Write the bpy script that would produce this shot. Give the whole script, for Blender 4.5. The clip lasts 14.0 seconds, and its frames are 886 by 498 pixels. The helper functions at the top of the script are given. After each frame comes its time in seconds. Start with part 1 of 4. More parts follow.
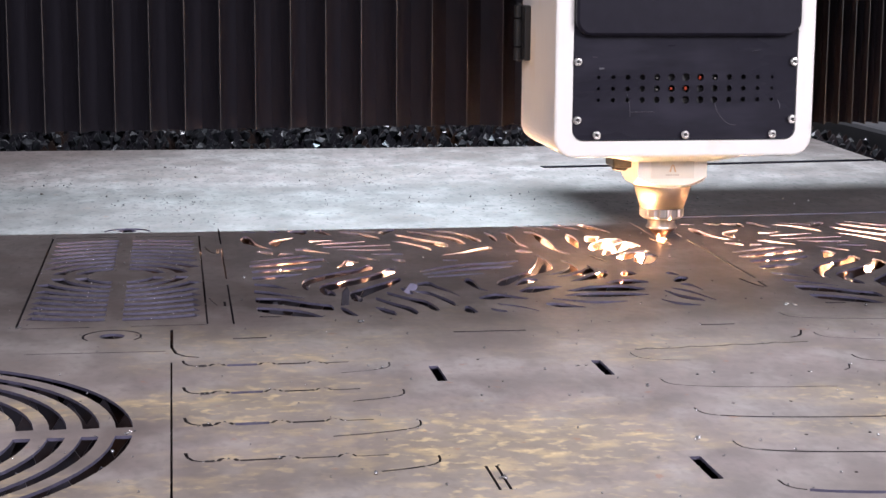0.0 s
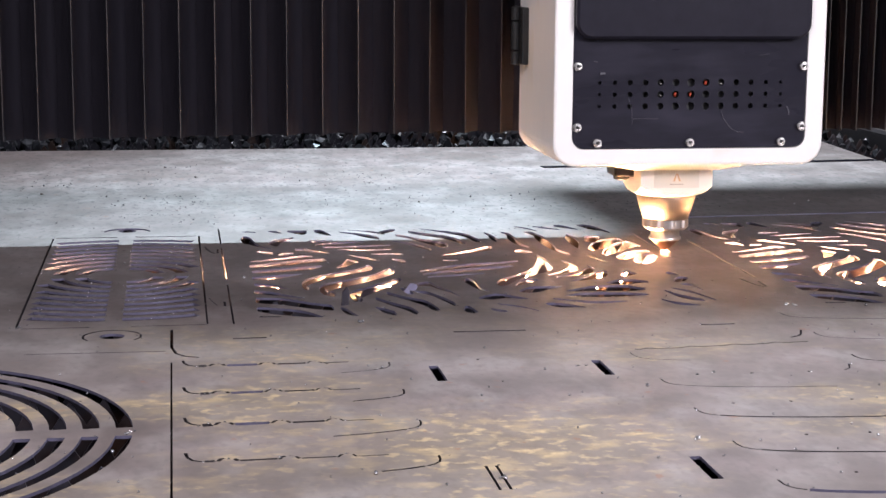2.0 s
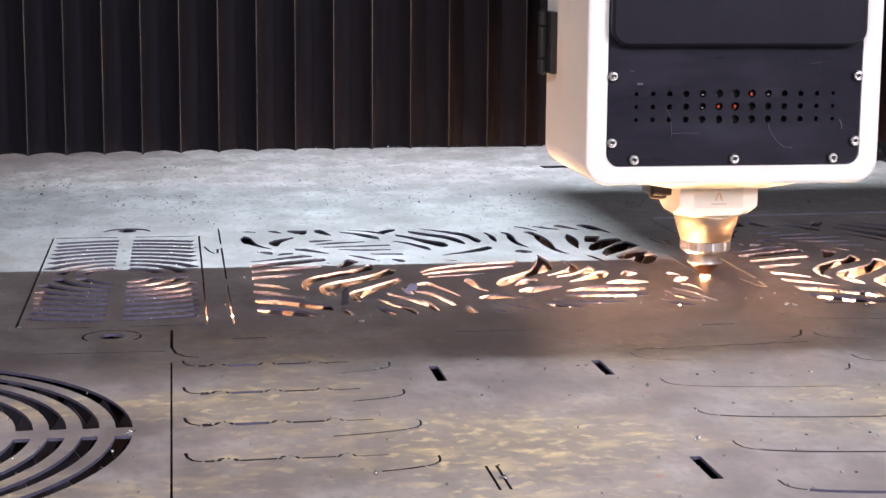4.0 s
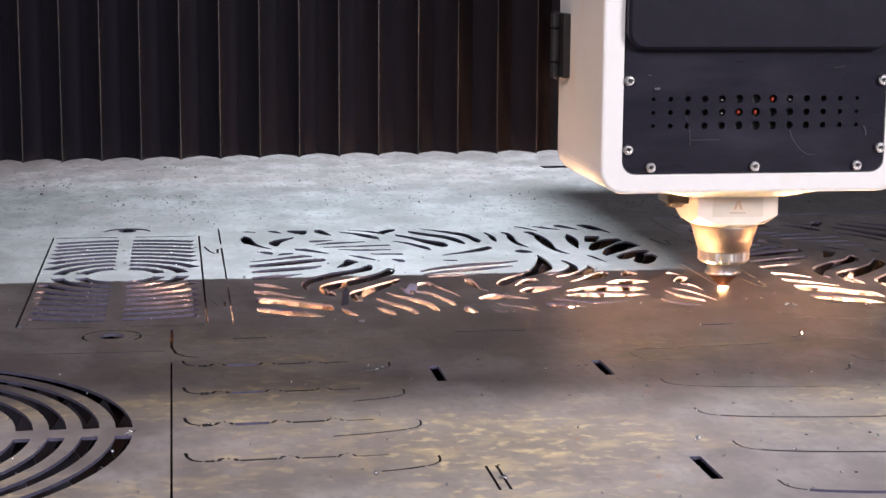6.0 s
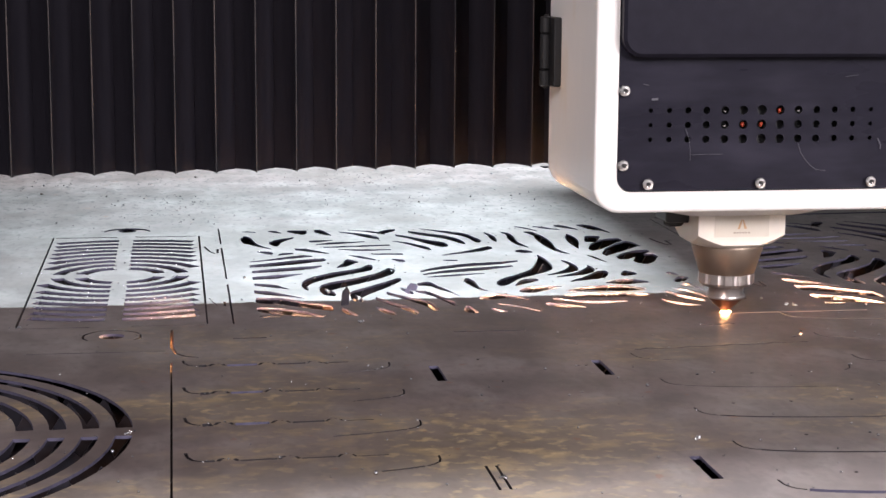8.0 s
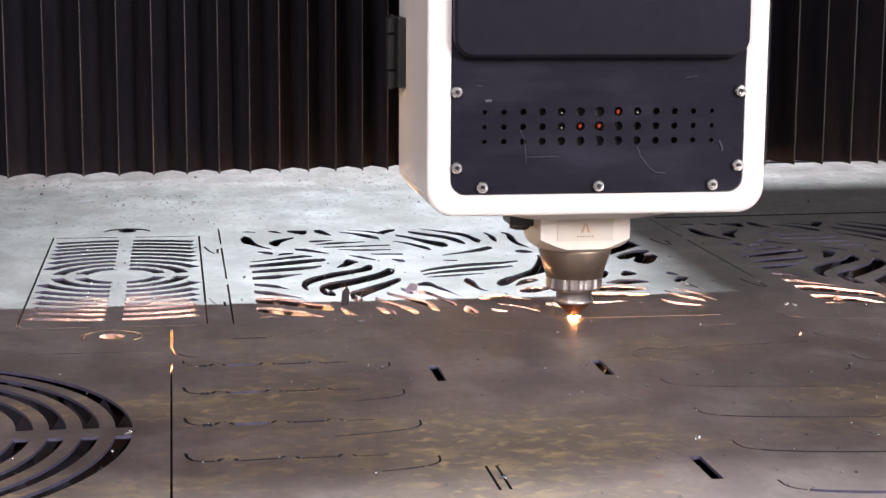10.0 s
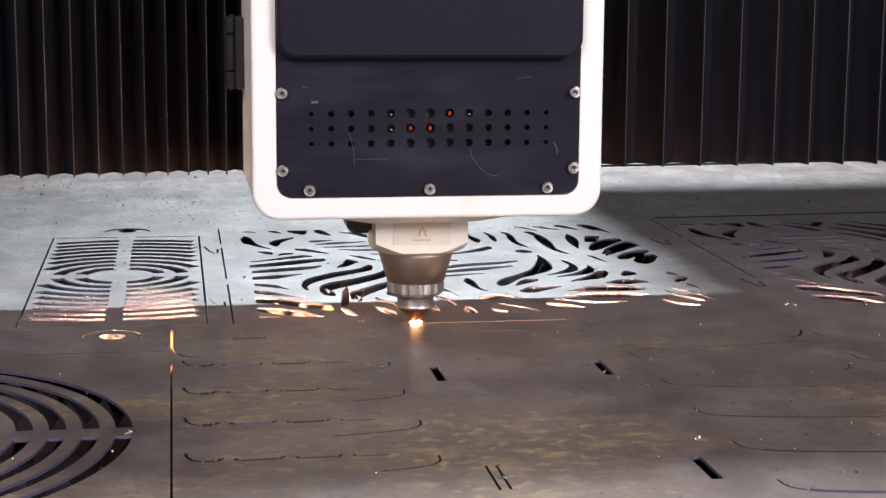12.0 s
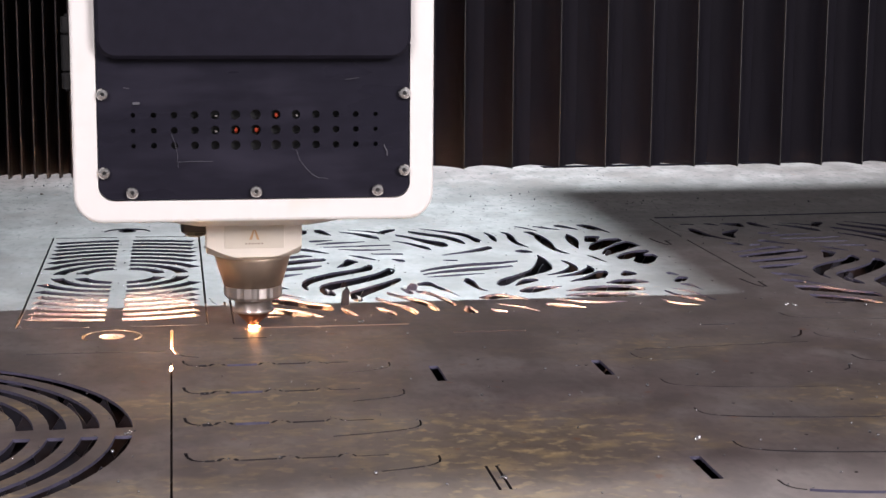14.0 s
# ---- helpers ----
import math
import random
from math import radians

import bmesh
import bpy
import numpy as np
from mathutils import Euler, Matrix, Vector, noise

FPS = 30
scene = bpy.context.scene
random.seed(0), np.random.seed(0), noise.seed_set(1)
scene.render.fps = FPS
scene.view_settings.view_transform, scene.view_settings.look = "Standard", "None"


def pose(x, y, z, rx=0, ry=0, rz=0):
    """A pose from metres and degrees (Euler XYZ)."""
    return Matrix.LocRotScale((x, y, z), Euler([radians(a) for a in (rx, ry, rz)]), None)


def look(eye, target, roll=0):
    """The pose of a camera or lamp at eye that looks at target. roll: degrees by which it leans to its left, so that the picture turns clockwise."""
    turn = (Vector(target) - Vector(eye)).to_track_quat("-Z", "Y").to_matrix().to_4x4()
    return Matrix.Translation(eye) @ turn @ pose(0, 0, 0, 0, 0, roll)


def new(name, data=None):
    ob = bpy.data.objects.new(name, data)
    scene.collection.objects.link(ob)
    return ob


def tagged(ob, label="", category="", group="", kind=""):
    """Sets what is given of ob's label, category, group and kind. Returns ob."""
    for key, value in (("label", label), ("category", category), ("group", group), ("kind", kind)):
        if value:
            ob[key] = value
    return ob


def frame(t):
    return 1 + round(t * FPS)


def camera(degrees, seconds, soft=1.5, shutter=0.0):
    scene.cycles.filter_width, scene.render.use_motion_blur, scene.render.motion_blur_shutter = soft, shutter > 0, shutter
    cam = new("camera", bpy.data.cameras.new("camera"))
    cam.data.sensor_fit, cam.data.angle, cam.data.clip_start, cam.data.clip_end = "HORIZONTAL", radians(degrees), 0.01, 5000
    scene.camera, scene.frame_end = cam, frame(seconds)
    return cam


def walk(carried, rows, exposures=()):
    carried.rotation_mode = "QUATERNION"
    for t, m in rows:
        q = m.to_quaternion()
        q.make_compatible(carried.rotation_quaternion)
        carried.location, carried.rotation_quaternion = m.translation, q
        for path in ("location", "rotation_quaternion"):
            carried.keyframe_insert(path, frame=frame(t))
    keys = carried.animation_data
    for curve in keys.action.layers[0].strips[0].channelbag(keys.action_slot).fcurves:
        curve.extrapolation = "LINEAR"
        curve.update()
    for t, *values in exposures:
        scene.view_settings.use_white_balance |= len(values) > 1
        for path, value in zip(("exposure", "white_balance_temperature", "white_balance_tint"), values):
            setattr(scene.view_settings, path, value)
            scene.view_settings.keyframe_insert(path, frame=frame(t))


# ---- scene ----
from mathutils import geometry

# Laser cutting machine: a steel sheet on slats, a gantry with bellows, a cutting head.
# ---- camera, standing still ----
EYE = (0.0, 0.0, 0.3495)
VIEW = look(EYE, (0.1511, 0.9748, 0.1855), 0.393)
cam = camera(28.53, 14.0, soft=1.5)
walk(cam, [(0.0, VIEW), (14.0, VIEW)], [(t, e, 6400 if t < 7 else 6750, 14) for t, e in ((0.0, 0.24), (3.2, 0.20), (5.6, 0.22), (6.0, 0.02), (7.2, 0.04), (7.6, 0.18), (8.0, 0.36), (10.5, 0.32), (11.2, 0.17), (14.0, 0.15))])

# Head travel: seconds, x, y of the front face.
TRAVEL = [(0.0, .6056, 2.0188), (0.5, .596, 1.9866), (1.0, .5866, 2.0119), (1.5, .5858, 1.9735), (2.0, .5849, 1.9298),
          (2.5, .5843, 1.8884), (3.0, .5835, 1.845), (4.0, .583, 1.762), (4.9, .5832, 1.687), (5.1, .590, 1.671), (5.3, .5922, 1.6645), (5.5, .5901, 1.6642), (5.7, .5865, 1.669),
          (6.0, .5825, 1.6945), (6.5, .5813, 1.6541), (7.0, .5806, 1.6129), (7.5, .58, 1.5706), (7.6, .575, 1.5645),
          (8.0, .5436, 1.564), (9.0, .465, 1.561), (10.5, .3465, 1.5566), (11.0, .3067, 1.5543), (11.5, .2675, 1.5532),
          (12.0, .228, 1.553), (12.5, .1897, 1.5512), (13.0, .1492, 1.5509), (13.5, .1115, 1.5506), (14.0, .0712, 1.5505)]

# ---- world and lights ----
world = bpy.data.worlds.new("hall_air")
scene.world = world
world.use_nodes = True
world.node_tree.nodes["Background"].inputs[0].default_value = (0.80, 0.86, 1.0, 1)
world.node_tree.nodes["Background"].inputs[1].default_value = 0.16


def area_lamp(name, eye, target, sx, sy, watts, colour):
    data = bpy.data.lights.new(name, "AREA")
    data.shape, data.size, data.size_y, data.energy, data.color = "RECTANGLE", sx, sy, watts, colour
    ob = new(name, data)
    ob.matrix_world = look(eye, target)
    return ob


def spot_lamp(name, eye, target, radius, degrees, blend, watts, colour):
    data = bpy.data.lights.new(name, "SPOT")
    data.shadow_soft_size, data.spot_size, data.spot_blend, data.energy, data.color = radius, radians(degrees), blend, watts, colour
    ob = new(name, data)
    ob.matrix_world = look(eye, target)
    return ob


spot_lamp("machine_lamp", (0.60, 4.55, 3.3), (0.62, 2.22, 0.0), 0.045, 38, 1.0, 2100, (0.70, 0.90, 1.0))
area_lamp("hall_lamp_left", (-1.9, -2.2, 2.8), (0.3, 1.8, 0.25), 1.8, 1.0, 132, (1.0, 0.95, 1.0))
area_lamp("hall_lamp_right", (2.4, -2.2, 1.75), (0.3, 1.8, 0.20), 1.5, 0.8, 164, (0.97, 0.94, 1.0))
area_lamp("hall_lamp_back", (1.25, 2.95, 3.3), (0.6, 1.2, 0.0), 0.22, 0.14, 212, (0.90, 0.94, 1.0))


# ---- materials ----
def material(name, colour, rough=0.5, metal=0.0, scale=40.0, vary=0.15, bump=0.0, stretch=(1, 1, 1), second=None, amount=0.5, rough_vary=0.1):
    m = bpy.data.materials.new(name)
    m.use_nodes = True
    t = m.node_tree
    b = t.nodes["Principled BSDF"]
    link = t.links.new
    tc = t.nodes.new("ShaderNodeTexCoord")
    mp = t.nodes.new("ShaderNodeMapping")
    mp.inputs["Scale"].default_value = stretch
    link(tc.outputs["Object"], mp.inputs["Vector"])
    n1 = t.nodes.new("ShaderNodeTexNoise")
    n1.inputs["Scale"].default_value, n1.inputs["Detail"].default_value = scale, 6
    link(mp.outputs[0], n1.inputs["Vector"])
    n2 = t.nodes.new("ShaderNodeTexNoise")
    n2.inputs["Scale"].default_value, n2.inputs["Detail"].default_value = scale / 7, 4
    link(mp.outputs[0], n2.inputs["Vector"])
    mix = t.nodes.new("ShaderNodeMixRGB")
    mix.inputs[1].default_value = (*[c * (1 - vary) for c in colour], 1)
    mix.inputs[2].default_value = (*[min(1, c * (1 + vary)) for c in colour], 1)
    link(n1.outputs["Fac"], mix.inputs[0])
    out = mix.outputs[0]
    if second:
        ramp = t.nodes.new("ShaderNodeValToRGB")
        ramp.color_ramp.elements[0].position, ramp.color_ramp.elements[1].position = 0.62 - 0.25 * amount, 0.72
        link(n2.outputs["Fac"], ramp.inputs[0])
        mix2 = t.nodes.new("ShaderNodeMixRGB")
        link(ramp.outputs[0], mix2.inputs[0])
        link(out, mix2.inputs[1])
        mix2.inputs[2].default_value = (*second, 1)
        out = mix2.outputs[0]
    link(out, b.inputs["Base Color"])
    rr = t.nodes.new("ShaderNodeMapRange")
    rr.inputs["To Min"].default_value, rr.inputs["To Max"].default_value = max(0.02, rough - rough_vary), min(1, rough + rough_vary)
    link(n2.outputs["Fac"], rr.inputs["Value"])
    link(rr.outputs[0], b.inputs["Roughness"])
    b.inputs["Metallic"].default_value = metal
    if bump:
        bn = t.nodes.new("ShaderNodeBump")
        bn.inputs["Strength"].default_value, bn.inputs["Distance"].default_value = bump, 0.002
        link(n1.outputs["Fac"], bn.inputs["Height"])
        link(bn.outputs[0], b.inputs["Normal"])
    return m


def glow(name, colour, strength):
    m = bpy.data.materials.new(name)
    m.use_nodes = True
    b = m.node_tree.nodes["Principled BSDF"]
    b.inputs["Base Color"].default_value = (0.02, 0.01, 0.005, 1)
    b.inputs["Emission Color"].default_value = (*colour, 1)
    b.inputs["Emission Strength"].default_value = strength
    return m


def sheet_steel():
    m = bpy.data.materials.new("mill_steel")
    m.use_nodes = True
    t = m.node_tree
    b = t.nodes["Principled BSDF"]
    link = t.links.new
    tc = t.nodes.new("ShaderNodeTexCoord")

    def noise_node(scale, stretch, detail=6, offset=(0, 0, 0)):
        mp = t.nodes.new("ShaderNodeMapping")
        mp.inputs["Scale"].default_value, mp.inputs["Location"].default_value = stretch, offset
        link(tc.outputs["Object"], mp.inputs["Vector"])
        n = t.nodes.new("ShaderNodeTexNoise")
        n.inputs["Scale"].default_value, n.inputs["Detail"].default_value = scale, detail
        link(mp.outputs[0], n.inputs["Vector"])
        return n.outputs["Fac"]

    def ramp(fac, a, z):
        r = t.nodes.new("ShaderNodeValToRGB")
        r.color_ramp.elements[0].position, r.color_ramp.elements[1].position = a, z
        link(fac, r.inputs[0])
        return r.outputs[0]

    def blend(fac, a, colour):
        x = t.nodes.new("ShaderNodeMixRGB")
        link(fac, x.inputs[0])
        link(a, x.inputs[1])
        x.inputs[2].default_value = (*colour, 1)
        return x.outputs[0]

    def times(a, k):
        x = t.nodes.new("ShaderNodeMath")
        x.operation = "MULTIPLY"
        link(a, x.inputs[0])
        if isinstance(k, float):
            x.inputs[1].default_value = k
        else:
            link(k, x.inputs[1])
        return x.outputs[0]

    base = t.nodes.new("ShaderNodeMixRGB")
    base.inputs[1].default_value, base.inputs[2].default_value = (0.136, 0.104, 0.098, 1), (0.214, 0.174, 0.168, 1)
    streak = noise_node(14, (0.8, 0.45, 1), 9)
    link(streak, base.inputs[0])
    out = base.outputs[0]
    # broad pale brushed bands
    out = blend(times(ramp(noise_node(6, (0.6, 0.6, 1), 6, (3, 1, 0)), 0.46, 0.66), 0.34), out, (0.29, 0.275, 0.265))
    # fine mottling and dark smears of scale
    out = blend(times(ramp(noise_node(30, (0.6, 0.42, 1), 10, (2, 4, 0)), 0.42, 0.62), 0.6), out, (0.088, 0.070, 0.066))
    out = blend(times(ramp(noise_node(40, (0.7, 0.4, 1), 9, (6, 4, 0)), 0.50, 0.66), 0.26), out, (0.34, 0.315, 0.30))
    # soft dark stains and a finer grain
    out = blend(times(ramp(noise_node(8, (0.6, 0.9, 1), 7, (15, 3, 0)), 0.46, 0.62), 0.5), out, (0.088, 0.064, 0.054))
    out = blend(times(ramp(noise_node(150, (0.8, 0.5, 1), 6, (1, 14, 0)), 0.50, 0.64), 0.30), out, (0.080, 0.064, 0.060))
    # ochre rust blotches, denser towards the near edge of the sheet
    sep = t.nodes.new("ShaderNodeSeparateXYZ")
    link(tc.outputs["Object"], sep.inputs[0])
    near = t.nodes.new("ShaderNodeMapRange")
    near.inputs["From Min"].default_value, near.inputs["From Max"].default_value = 1.78, 1.36
    link(sep.outputs["Y"], near.inputs["Value"])
    cluster = times(ramp(noise_node(6, (0.5, 0.9, 1), 6, (1, 7, 0)), 0.46, 0.62), near.outputs[0])
    out = blend(times(cluster, 0.40), out, (0.235, 0.185, 0.125))
    out = blend(times(times(ramp(noise_node(70, (0.42, 0.60, 1), 10, (5, 2, 0)), 0.50, 0.74), cluster), 0.74), out, (0.43, 0.31, 0.155))
    out = blend(times(times(ramp(noise_node(150, (0.5, 0.55, 1), 8, (8, 3, 0)), 0.54, 0.68), cluster), 0.68), out, (0.50, 0.37, 0.20))
    far = t.nodes.new("ShaderNodeMapRange")
    far.inputs["From Min"].default_value, far.inputs["From Max"].default_value = 1.9, 2.5
    far.inputs["To Min"].default_value = 0.12
    link(sep.outputs["Y"], far.inputs["Value"])
    # dark scale specks
    out = blend(times(times(ramp(noise_node(190, (0.6, 0.30, 1), 3, (9, 2, 0)), 0.575, 0.63), far.outputs[0]), 0.9), out, (0.06, 0.05, 0.047))
    out = blend(times(times(ramp(noise_node(70, (0.7, 0.35, 1), 8, (4, 9, 0)), 0.56, 0.64), far.outputs[0]), 0.55), out, (0.085, 0.075, 0.070))
    # small rust spots scattered over the whole sheet
    out = blend(times(ramp(noise_node(85, (0.7, 0.7, 1), 4, (12, 5, 0)), 0.68, 0.73), 0.6), out, (0.20, 0.085, 0.045))
    link(out, b.inputs["Base Color"])
    rr = t.nodes.new("ShaderNodeMapRange")
    rr.inputs["To Min"].default_value, rr.inputs["To Max"].default_value = 0.38, 0.54
    link(streak, rr.inputs["Value"])
    link(rr.outputs[0], b.inputs["Roughness"])
    b.inputs["Metallic"].default_value = 0.35
    bn = t.nodes.new("ShaderNodeBump")
    bn.inputs["Strength"].default_value, bn.inputs["Distance"].default_value = 0.12, 0.002
    link(noise_node(60, (1, 0.6, 1), 6), bn.inputs["Height"])
    link(bn.outputs[0], b.inputs["Normal"])
    return m


STEEL = sheet_steel()
BURNT = material("blued_cut_edge", (0.130, 0.122, 0.182), 0.40, 0.45, 160, 0.45, 0.3)
# dark copy of the cut edge: the shade inside narrow kerfs, put in as colour
KERF_SHADE = material("sooty_kerf_edge", (0.030, 0.026, 0.030), 0.5, 0.3, 200, 0.5)
SLAT = material("scaled_slat_steel", (0.047, 0.044, 0.056), 0.36, 0.4, 70, 0.6, 0.6, second=(0.085, 0.040, 0.018), amount=0.4)
WHITE = material("white_painted_metal", (0.80, 0.78, 0.75), 0.35, 0.0, 60, 0.03, 0.0, stretch=(1, 1, 0.55), second=(0.70, 0.60, 0.46), amount=0.30)
NAVY = material("black_coated_panel", (0.0145, 0.0137, 0.0215), 0.30, 0.0, 75, 0.3, 0.04, stretch=(0.5, 1, 1.9), second=(0.030, 0.028, 0.042), amount=0.5, rough_vary=0.16)
NAVY.node_tree.nodes["Principled BSDF"].inputs["Specular IOR Level"].default_value = 0.13
COVER = material("black_moulded_cover", (0.0140, 0.0130, 0.0205), 0.32, 0.0, 80, 0.25, 0.08)
CLOTH = material("black_bellows_cloth", (0.0115, 0.0105, 0.0145), 0.6, 0.0, 90, 0.3, 0.15, stretch=(1, 1, 0.15), second=(0.019, 0.016, 0.019), amount=0.4)
CLOTH.node_tree.nodes["Principled BSDF"].inputs["Specular IOR Level"].default_value = 0.12
COVER.node_tree.nodes["Principled BSDF"].inputs["Specular IOR Level"].default_value = 0.13


def lit_edge():
    """Fold edges with caught light painted in over uneven lengths, different on each fold."""
    m = material("worn_fold_edge", (0.030, 0.023, 0.021), 0.5, 0.0, 200, 0.3)
    t = m.node_tree
    link = t.links.new
    tc, info = t.nodes.new("ShaderNodeTexCoord"), t.nodes.new("ShaderNodeObjectInfo")
    sep, far, place = t.nodes.new("ShaderNodeSeparateXYZ"), t.nodes.new("ShaderNodeMath"), t.nodes.new("ShaderNodeMath")
    link(tc.outputs["Object"], sep.inputs[0])
    far.operation, far.inputs[1].default_value = "MULTIPLY", 37.0
    link(info.outputs["Random"], far.inputs[0])
    place.operation = "ADD"
    link(sep.outputs["Z"], place.inputs[0])
    link(far.outputs[0], place.inputs[1])
    gleam = t.nodes.new("ShaderNodeTexNoise")
    gleam.noise_dimensions = "1D"
    gleam.inputs["Scale"].default_value, gleam.inputs["Detail"].default_value = 7.0, 5
    link(place.outputs[0], gleam.inputs["W"])
    ramp = t.nodes.new("ShaderNodeValToRGB")
    stops = ramp.color_ramp.elements
    stops[0].position, stops[0].color = 0.40, (0.011, 0.010, 0.012, 1)
    stops[1].position, stops[1].color = 0.62, (0.038, 0.030, 0.028, 1)
    link(gleam.outputs["Fac"], ramp.inputs[0])
    link(ramp.outputs[0], t.nodes["Principled BSDF"].inputs["Base Color"])
    return m


EDGE = lit_edge()
# right bellows: darker copy of the fold edge, without the painted gleam
EDGE_UNLIT = material("dull_fold_edge", (0.0055, 0.0048, 0.0050), 0.5, 0.0, 30, 0.5, 0.0, stretch=(0.2, 0.2, 0.6))
BLACK = material("black_plastic", (0.010, 0.010, 0.011), 0.45, 0.0, 60, 0.2)
CHROME = material("bright_screw_steel", (0.72, 0.70, 0.68), 0.22, 1.0, 90, 0.1)
ALLOY = material("satin_nickel", (0.84, 0.77, 0.67), 0.38, 0.12, 60, 0.06)
BRONZE = material("heat_tinted_steel", (0.42, 0.34, 0.27), 0.46, 0.9, 50, 0.15)
RING = material("knurled_steel", (0.62, 0.58, 0.55), 0.28, 0.95, 70, 0.1)
COPPER = material("sooty_copper", (0.25, 0.13, 0.09), 0.4, 0.9, 80, 0.3)
PLATE = material("cream_label", (0.72, 0.655, 0.55), 0.5, 0.0, 40, 0.05)
ORANGE = material("faded_orange_print", (0.62, 0.38, 0.20), 0.5)
PRINT = material("faded_brown_print", (0.42, 0.33, 0.25), 0.5)
DARKFRAME = material("dark_machine_paint", (0.045, 0.045, 0.05), 0.5, 0.0, 20, 0.2)
CONCRETE = material("hall_concrete", (0.25, 0.25, 0.25), 0.8, 0.0, 6, 0.2)
WALLPAINT = material("hall_wall_paint", (0.55, 0.56, 0.57), 0.7, 0.0, 3, 0.1)
REDWIRE = material("red_insulation", (0.35, 0.045, 0.018), 0.4)
WIRE = material("tinned_wire", (0.20, 0.19, 0.18), 0.45, 0.2, 60, 0.2)
SCRATCH = material("scratched_coating", (0.085, 0.085, 0.10), 0.6)
BEAD = material("slag_bead", (0.5, 0.5, 0.52), 0.2, 0.9, 60, 0.2)
SPARK = glow("white_hot_spark", (1.0, 0.56, 0.28), 800)
ARC = glow("cutting_arc", (1.0, 0.45, 0.18), 115)
EMBER = glow("glowing_kerf", (1.0, 0.66, 0.50), 0.3)
CRUST = material("glassy_black_slag", (0.016, 0.017, 0.021), 0.32, 0.35, 90, 0.6, 0.5)


# ---- mesh helpers ----
def mesh_from(bm, name, mat, smooth=False):
    bmesh.ops.recalc_face_normals(bm, faces=bm.faces)
    me = bpy.data.meshes.new(name)
    bm.to_mesh(me)
    bm.free()
    if smooth:
        for poly in me.polygons:
            poly.use_smooth = True
    if mat:
        me.materials.append(mat)
    return me


def part(name, bm, mat, parent=None, label="", smooth=False):
    ob = new(name, mesh_from(bm, name, mat, smooth))
    if parent:
        ob.parent = parent
    return tagged(ob, label)


def box(x0, x1, y0, y1, z0, z1, bevel=0.0, seg=2, bm=None):
    bm = bm or bmesh.new()
    made = bmesh.ops.create_cube(bm, size=1, matrix=Matrix.LocRotScale(((x0 + x1) / 2, (y0 + y1) / 2, (z0 + z1) / 2), None, (x1 - x0, y1 - y0, z1 - z0)))
    if bevel:
        edges = {e for v in made["verts"] for e in v.link_edges}
        bmesh.ops.bevel(bm, geom=list(edges), offset=bevel, segments=seg, affect="EDGES", profile=0.5)
    return bm


def lathe(profile, n, cx=0.0, cy=0.0, bm=None, phase=0.0):
    """Turned solid from (radius, z) pairs."""
    bm = bm or bmesh.new()
    rings = []
    for r, z in profile:
        rings.append([bm.verts.new((cx + r * math.cos(phase + 2 * math.pi * k / n), cy + r * math.sin(phase + 2 * math.pi * k / n), z)) for k in range(n)])
    for a, b in zip(rings, rings[1:]):
        for k in range(n):
            bm.faces.new((a[k], a[(k + 1) % n], b[(k + 1) % n], b[k]))
    bm.faces.new(rings[0])
    bm.faces.new(rings[-1])
    return bm


def rounded(x0, x1, z0, z1, r, n=8, corners=(1, 1, 1, 1)):
    """Rounded rectangle outline; corners: lower right, upper right, upper left, lower left."""
    out = []
    for i, (cx, cz, a0) in enumerate(((x1 - r, z0 + r, -90), (x1 - r, z1 - r, 0), (x0 + r, z1 - r, 90), (x0 + r, z0 + r, 180))):
        if corners[i]:
            out += [(cx + r * math.cos(radians(a0 + 90 * k / n)), cz + r * math.sin(radians(a0 + 90 * k / n))) for k in range(n + 1)]
        else:
            out.append(((x1, x1, x0, x0)[i], (z0, z1, z1, z0)[i]))
    return out


def inside(points, ring):
    """Which of the points lie within the closed outline."""
    ring = np.array(ring)
    hit = np.zeros(len(points), bool)
    near = np.flatnonzero(((points >= ring.min(axis=0)) & (points <= ring.max(axis=0))).all(axis=1))
    if len(near):
        p, odd = points[near], np.zeros(len(near), bool)
        for (x0, y0), (x1, y1) in zip(ring, np.roll(ring, -1, axis=0)):
            if y0 != y1:
                odd ^= ((p[:, 1] < y0) != (p[:, 1] < y1)) & (p[:, 0] < x0 + (p[:, 1] - y0) / (y1 - y0) * (x1 - x0))
        hit[near] = odd
    return hit


